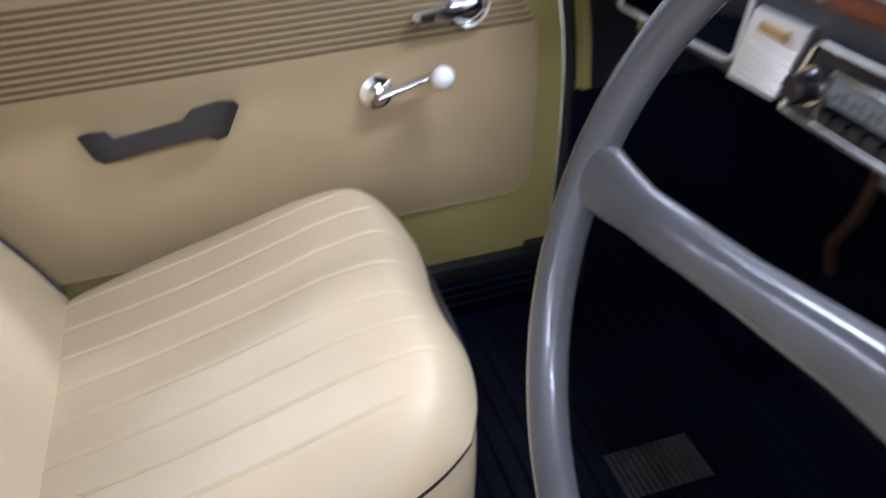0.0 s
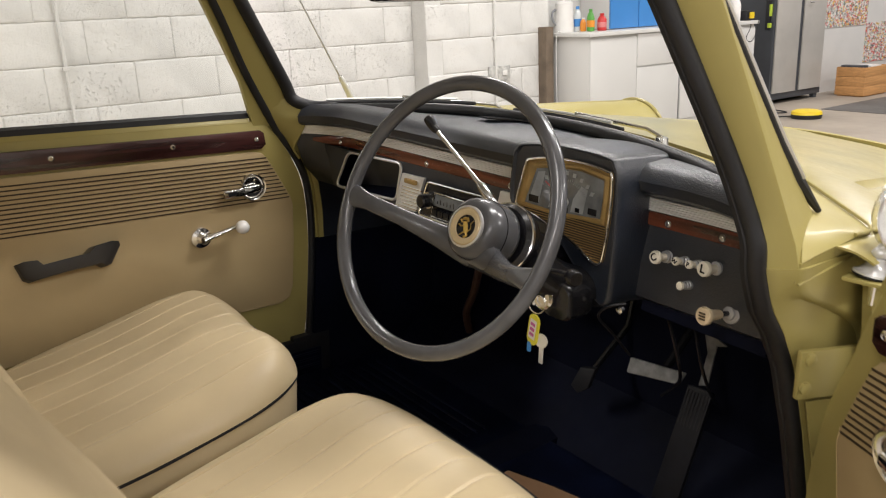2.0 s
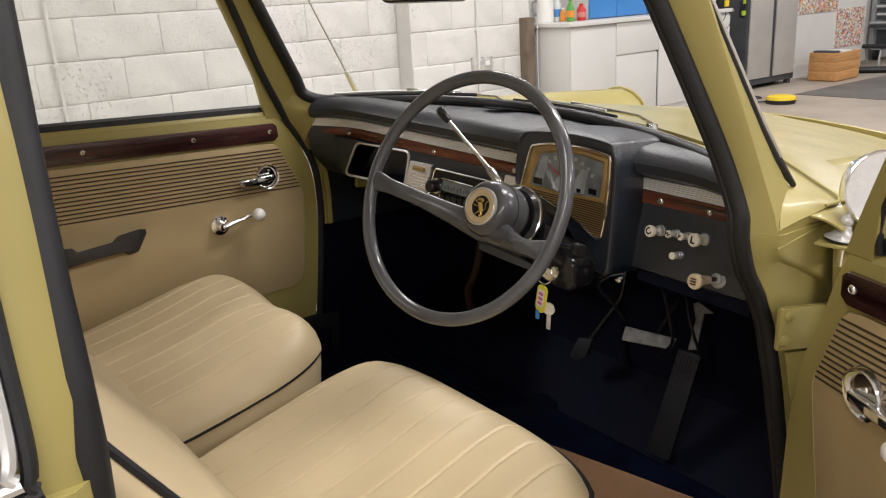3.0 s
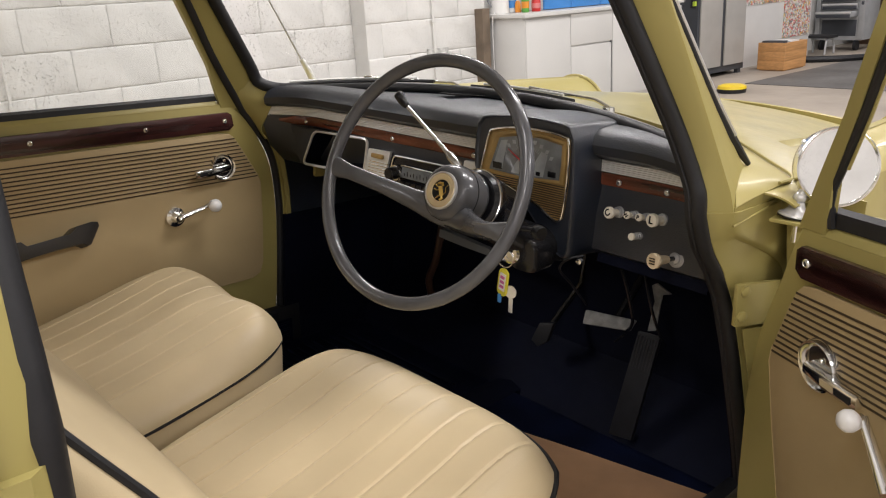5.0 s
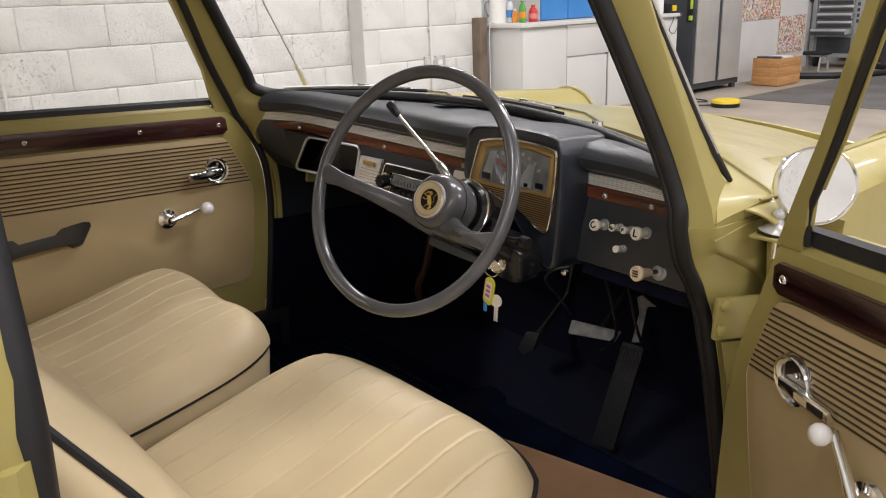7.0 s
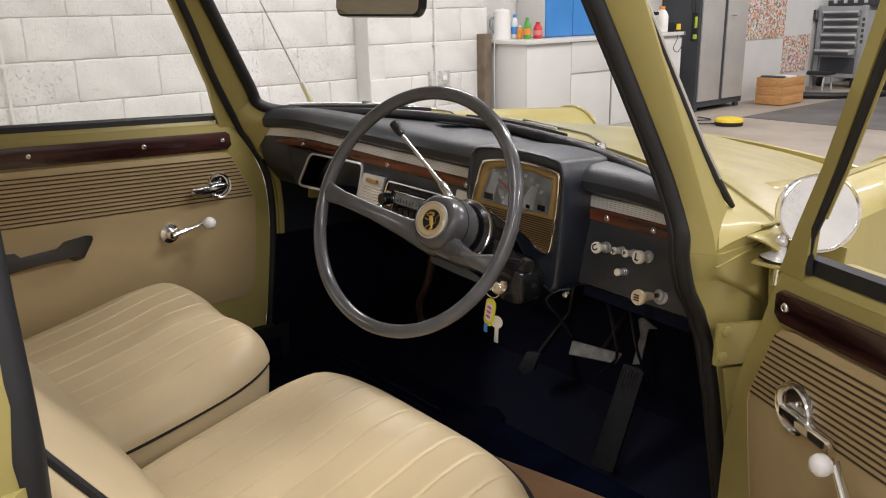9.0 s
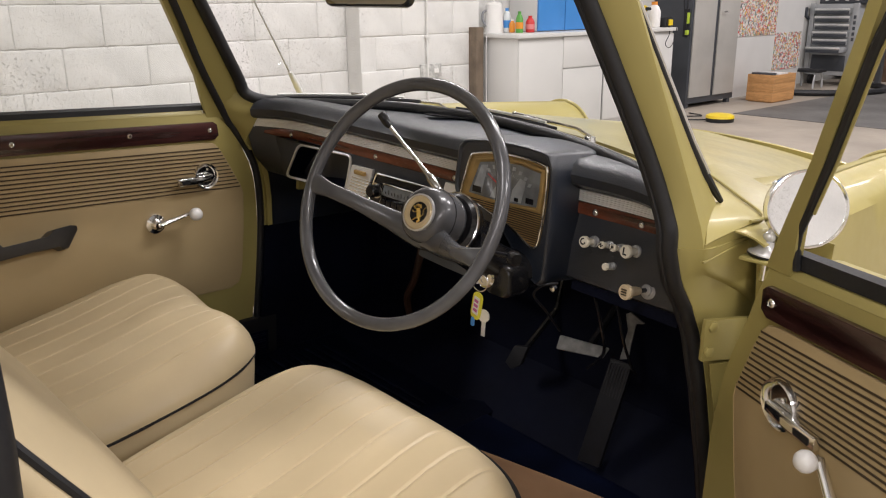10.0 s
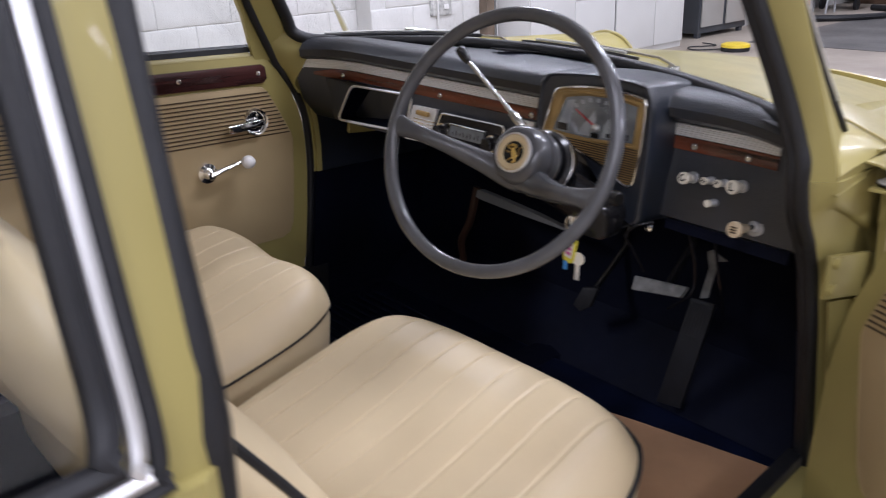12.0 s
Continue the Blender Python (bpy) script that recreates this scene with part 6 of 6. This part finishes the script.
    for z in zz:
        yf_ = back + float(np.interp(z, [p[0] for p in prof], [p[1] for p in prof]))
        d = float(np.interp(z, [p[0] for p in prof], depth)) / 2
        w = a * float(np.interp(z, [p[0] for p in prof], wide))
        ring = []
        for k in range(48):
            t = 2 * math.pi * k / 48
            X = w * sq(math.cos(t), 0.55)
            Y = -d + d * sq(math.sin(t), 0.80)
            g = 0.0
            if math.sin(t) > 0.3 and abs(X) < w * 0.8:
                ph = (X / PLEAT + phase) % 1.0
                ph = min(ph, 1 - ph) * PLEAT
                g = -0.004 * math.exp(-(ph / 0.006) ** 2)
            ring.append(Vector((cx + X, yf_ + Y + g, z + 0.45 * Y)))
        rings.append(ring)
    bk = part("backrest", loft(rings), CREAM, st, "cream vinyl backrest")
    for sgn in (-1, 1):
        pp = []
        for z in np.linspace(0.47, 0.965, 22):
            yf_ = back + float(np.interp(z, [p[0] for p in prof], [p[1] for p in prof]))
            d = float(np.interp(z, [p[0] for p in prof], depth)) / 2
            w = a * float(np.interp(z, [p[0] for p in prof], wide))
            pp.append((cx + sgn * (w * 0.942 + 0.001), yf_ - d * 0.46, z - 0.45 * d * 0.46))
        part("piping", tube(pp, 0.0046, 8), RUBBER, bk, "black piping")
    return st


seat("passenger_seat", -0.572, -0.022, -0.330, "cream pleated vinyl passenger seat with black piping", 0.35, -0.06)
seat("driver_seat", 0.062, 0.660, -0.296, "cream pleated vinyl driver's seat with black piping", 0.15)
rs = car_thing("rear_bench", (XC, -1.6, 0.22), "cream vinyl rear bench seat with dark piping", "car seat")
part("cushion", box(-0.55, 0.63, -1.75, -1.28, 0.30, 0.50, 0.05, 4), CREAM, rs)
part("backrest", box(-0.55, 0.63, -1.95, -1.77, 0.42, 0.92, 0.05, 4, pose(0, 0, 0, 0, 0, 0)), CREAM, rs)
part("piping", tube([(-0.53, -1.285, 0.47), (0.61, -1.285, 0.47)], 0.006, 8), RUBBER, rs)

# ---- mirrors, wipers, aerial ----
rv = car_thing("rear_view_mirror", (0.045, -0.19, 1.2), "rounded rear-view mirror with black back", "mirror")
RM = Matrix.Translation((0.047, -0.19, 1.225)) @ pose(0, 0, 0, -6, -2, 14)
part("casing", prism([RM @ Vector((x, 0, z)) for x, z in rounded(0.195, 0.062, 0.016)], RM.to_3x3() @ Vector((0, 0.018, 0)), bevel=0.004), FACE, rv)
part("glass", prism([RM @ Vector((x, -0.0005, z)) for x, z in rounded(0.187, 0.054, 0.013)], RM.to_3x3() @ Vector((0, -0.002, 0))), MIRROR, rv, "mirror glass", smooth=False)
part("stem", tube([RM @ Vector((0, 0.012, 0.02)), (0.045, -0.17, 1.31), (0.045, -0.19, 1.37)], 0.006, 8), CHROME, rv)
wm = car_thing("wing_mirror", (0.78, 0.02, 0.86), "round chrome wing mirror on a short stalk", "mirror")
MC = Vector((0.804, 0.024, 0.951))
MD = Vector((0.65, -0.735, 0.18)).normalized()
part("casing", lathe([(0, -0.036), (0.031, -0.034), (0.047, -0.029), (0.0545, -0.020), (0.0565, -0.006), (0.057, 0.003), (0.0555, 0.005), (0.054, 0.004), (0, 0.004)], aim(MC, MD), 40), CHROME, wm)
part("glass", lathe([(0, 0.0045), (0.0545, 0.0045), (0.0545, 0.006), (0, 0.006)], aim(MC, MD), 40), MIRROR, wm, "round mirror glass", smooth=False)
part("glass_ring", lathe([(0.053, 0.004), (0.057, 0.004), (0.057, 0.0075), (0.055, 0.0085), (0.053, 0.0075)], aim(MC, MD), 40), CHROME, wm)
FOOT = Vector((0.771, -0.014, 0.878))
part("foot_pad", lathe([(0, 0), (0.0240, 0), (0.0240, 0.0018), (0, 0.0022)], aim(FOOT, (0.08, 0.1, 1)), 24), RUBBER, wm)
part("foot_cone", lathe([(0, 0.0022), (0.0238, 0.0022), (0.0232, 0.0045), (0.0175, 0.0075), (0.0128, 0.0125), (0.0102, 0.018), (0.0092, 0.023), (0, 0.023)], aim(FOOT, (0.08, 0.1, 1)), 24), PALE_CHROME, wm, "chrome cone foot with its bright sheen put into the colour")
part("ball_joint", lathe([(0, -0.009), (0.0055, -0.0075), (0.0086, -0.0035), (0.0094, 0.0), (0.0086, 0.0035), (0.0055, 0.0075), (0, 0.009)], aim(FOOT + Vector((0.002, 0.004, 0.028)), (0.08, 0.1, 1)), 18), PALE_CHROME, wm)
part("stalk", tube(smooth_path([FOOT + Vector((0.003, 0.006, 0.032)), FOOT + Vector((0.010, 0.020, 0.048)), MC - MD * 0.030 + Vector((0, 0, -0.012))], 4), 0.0075, 12), PALE_CHROME, wm)
part("rivet", lathe([(0, 0), (0.004, 0), (0.003, 0.002), (0, 0.0025)], aim(MC - MD * 0.010 + Vector((-0.0375, -0.026, 0.034)), (-0.7, -0.5, 0.6)), 10), SATIN, wm)
part("centre_dot", lathe([(0, 0), (0.0018, 0), (0.0014, 0.0008), (0, 0.001)], aim(MC + MD * 0.006, MD), 10), FACE, wm)
for x0, x1, nm in ((-0.62, -0.17, "left"), (-0.06, 0.24, "right")):
    wp_ = car_thing("windscreen_wiper", ((x0 + x1) / 2, 0.16, 0.96), "chrome windscreen wiper resting on the scuttle", "wiper", "wipers")
    bl = []
    for x in np.linspace(x0, x1, 10):
        y, z = wbase(x)
        bl.append(Vector((x, y + 0.03, z + 0.012 + (0.006 if nm == "left" else 0.0))))
    part("blade", tube(bl, 0.0045, 6), RUBBER, wp_)
    part("blade_back", tube([p + Vector((0, 0.004, 0.007)) for p in bl[1:-1]], 0.003, 6), ALU, wp_)
    part("arm", tube([bl[5] + Vector((0, 0.004, 0.010)), (x1 + 0.02, wbase(x1)[0] + 0.075, wbase(x1)[1] + 0.012), (x1 + 0.05, wbase(x1)[0] + 0.08, wbase(x1)[1] + 0.0)], 0.004, 8), CHROME, wp_)
    part("spindle", lathe([(0, 0), (0.014, 0), (0.012, 0.014), (0, 0.016)], aim((x1 + 0.05, wbase(x1)[0] + 0.08, wbase(x1)[1] - 0.014), (0, 0, 1)), 14), CHROME, wp_)
ae = car_thing("car_aerial", (-0.6, 0.11, 0.93), "thin chrome telescopic car aerial", "aerial")
part("ferrule", tube([(-0.60, 0.112, 0.915), (-0.60, 0.108, 0.943), (-0.60, 0.089, 0.978), (-0.60, 0.068, 1.012)], [0.012, 0.0105, 0.009, 0.0065], 12), ALU, ae)
part("rod", tube([(-0.60, 0.094, 0.966), (-0.60, -0.022, 1.166), (-0.60, -0.19, 1.46)], [0.003, 0.0028, 0.002], 8), SATIN, ae)

# ---- the blocks of the wall ----
BL, BH, Z0 = 0.56, 0.277, 0.098


def block_mesh(name, seed, w):
    rnd = random.Random(seed)
    own = bmesh.new()
    us = [0, 0.016] + [0.016 + 0.968 * i / 11 for i in range(1, 11)] + [0.984, 1]
    vs_ = [0, 0.040, 0.25, 0.5, 0.75, 0.960, 1]
    nu, nv = len(us) - 1, len(vs_) - 1
    grid = []
    for j in range(nv + 1):
        row = []
        for i in range(nu + 1):
            y, z = (us[i] - 0.5) * (w - 0.002), (vs_[j] - 0.5) * (BH - 0.002)
            rim, near = i in (0, nu) or j in (0, nv), i in (1, nu - 1) or j in (1, nv - 1)
            x = 0.010 + rnd.uniform(-0.0005, 0.0005) - (rnd.uniform(0.002, 0.0062) if rim else 0)
            wob = 0.0045 if near and not rim else 0.002
            row.append(own.verts.new((x - (rnd.uniform(0, 0.0012) if near else 0), y + rnd.uniform(-wob, wob), z + rnd.uniform(-wob, wob))))
        grid.append(row)
    for j in range(nv):
        for i in range(nu):
            own.faces.new((grid[j][i], grid[j][i + 1], grid[j + 1][i + 1], grid[j + 1][i]))
    loop = grid[0] + [r[-1] for r in grid[1:]] + grid[-1][-2::-1] + [r[0] for r in grid[-2:0:-1]]
    deep = [own.verts.new((-0.012, v.co.y * 1.004, v.co.z * 1.008)) for v in loop]
    for i in range(len(loop)):
        k = (i + 1) % len(loop)
        own.faces.new((loop[k], loop[i], deep[i], deep[k]))
    me = bpy.data.meshes.new(name)
    bmesh.ops.recalc_face_normals(own, faces=own.faces)
    own.to_mesh(me)
    own.free()
    me.materials.append(WALLP)
    me.shade_smooth()
    return me


def lay(wall, xface, ya, yb, courses):
    kinds = [block_mesh("brick", k, BL) for k in range(5)]
    rnd = random.Random(7)
    for c in range(*courses):
        z = Z0 + (c + 0.5) * BH
        y = ya - (BL / 2 if c % 2 else 0) + 0.15
        while y < yb:
            lo, hi = max(y, ya), min(y + BL, yb)
            if hi - lo > 0.05:
                ob = new("brick", kinds[rnd.randrange(5)])
                ob.parent = wall
                ob.matrix_parent_inverse = Matrix.Identity(4)
                ob.location = (xface - 0.015 + rnd.uniform(-0.0015, 0.0015), (lo + hi) / 2, z)
                ob.scale = (1, (hi - lo) / BL, 1)
            y += BL


lay(wall_left, -4.40, -1.9, 2.72, (0, 8))
lay(pier, -4.20, 2.72, 4.03, (0, 8))

for ob in CAR:
    ob.matrix_basis = CARM @ ob.matrix_basis
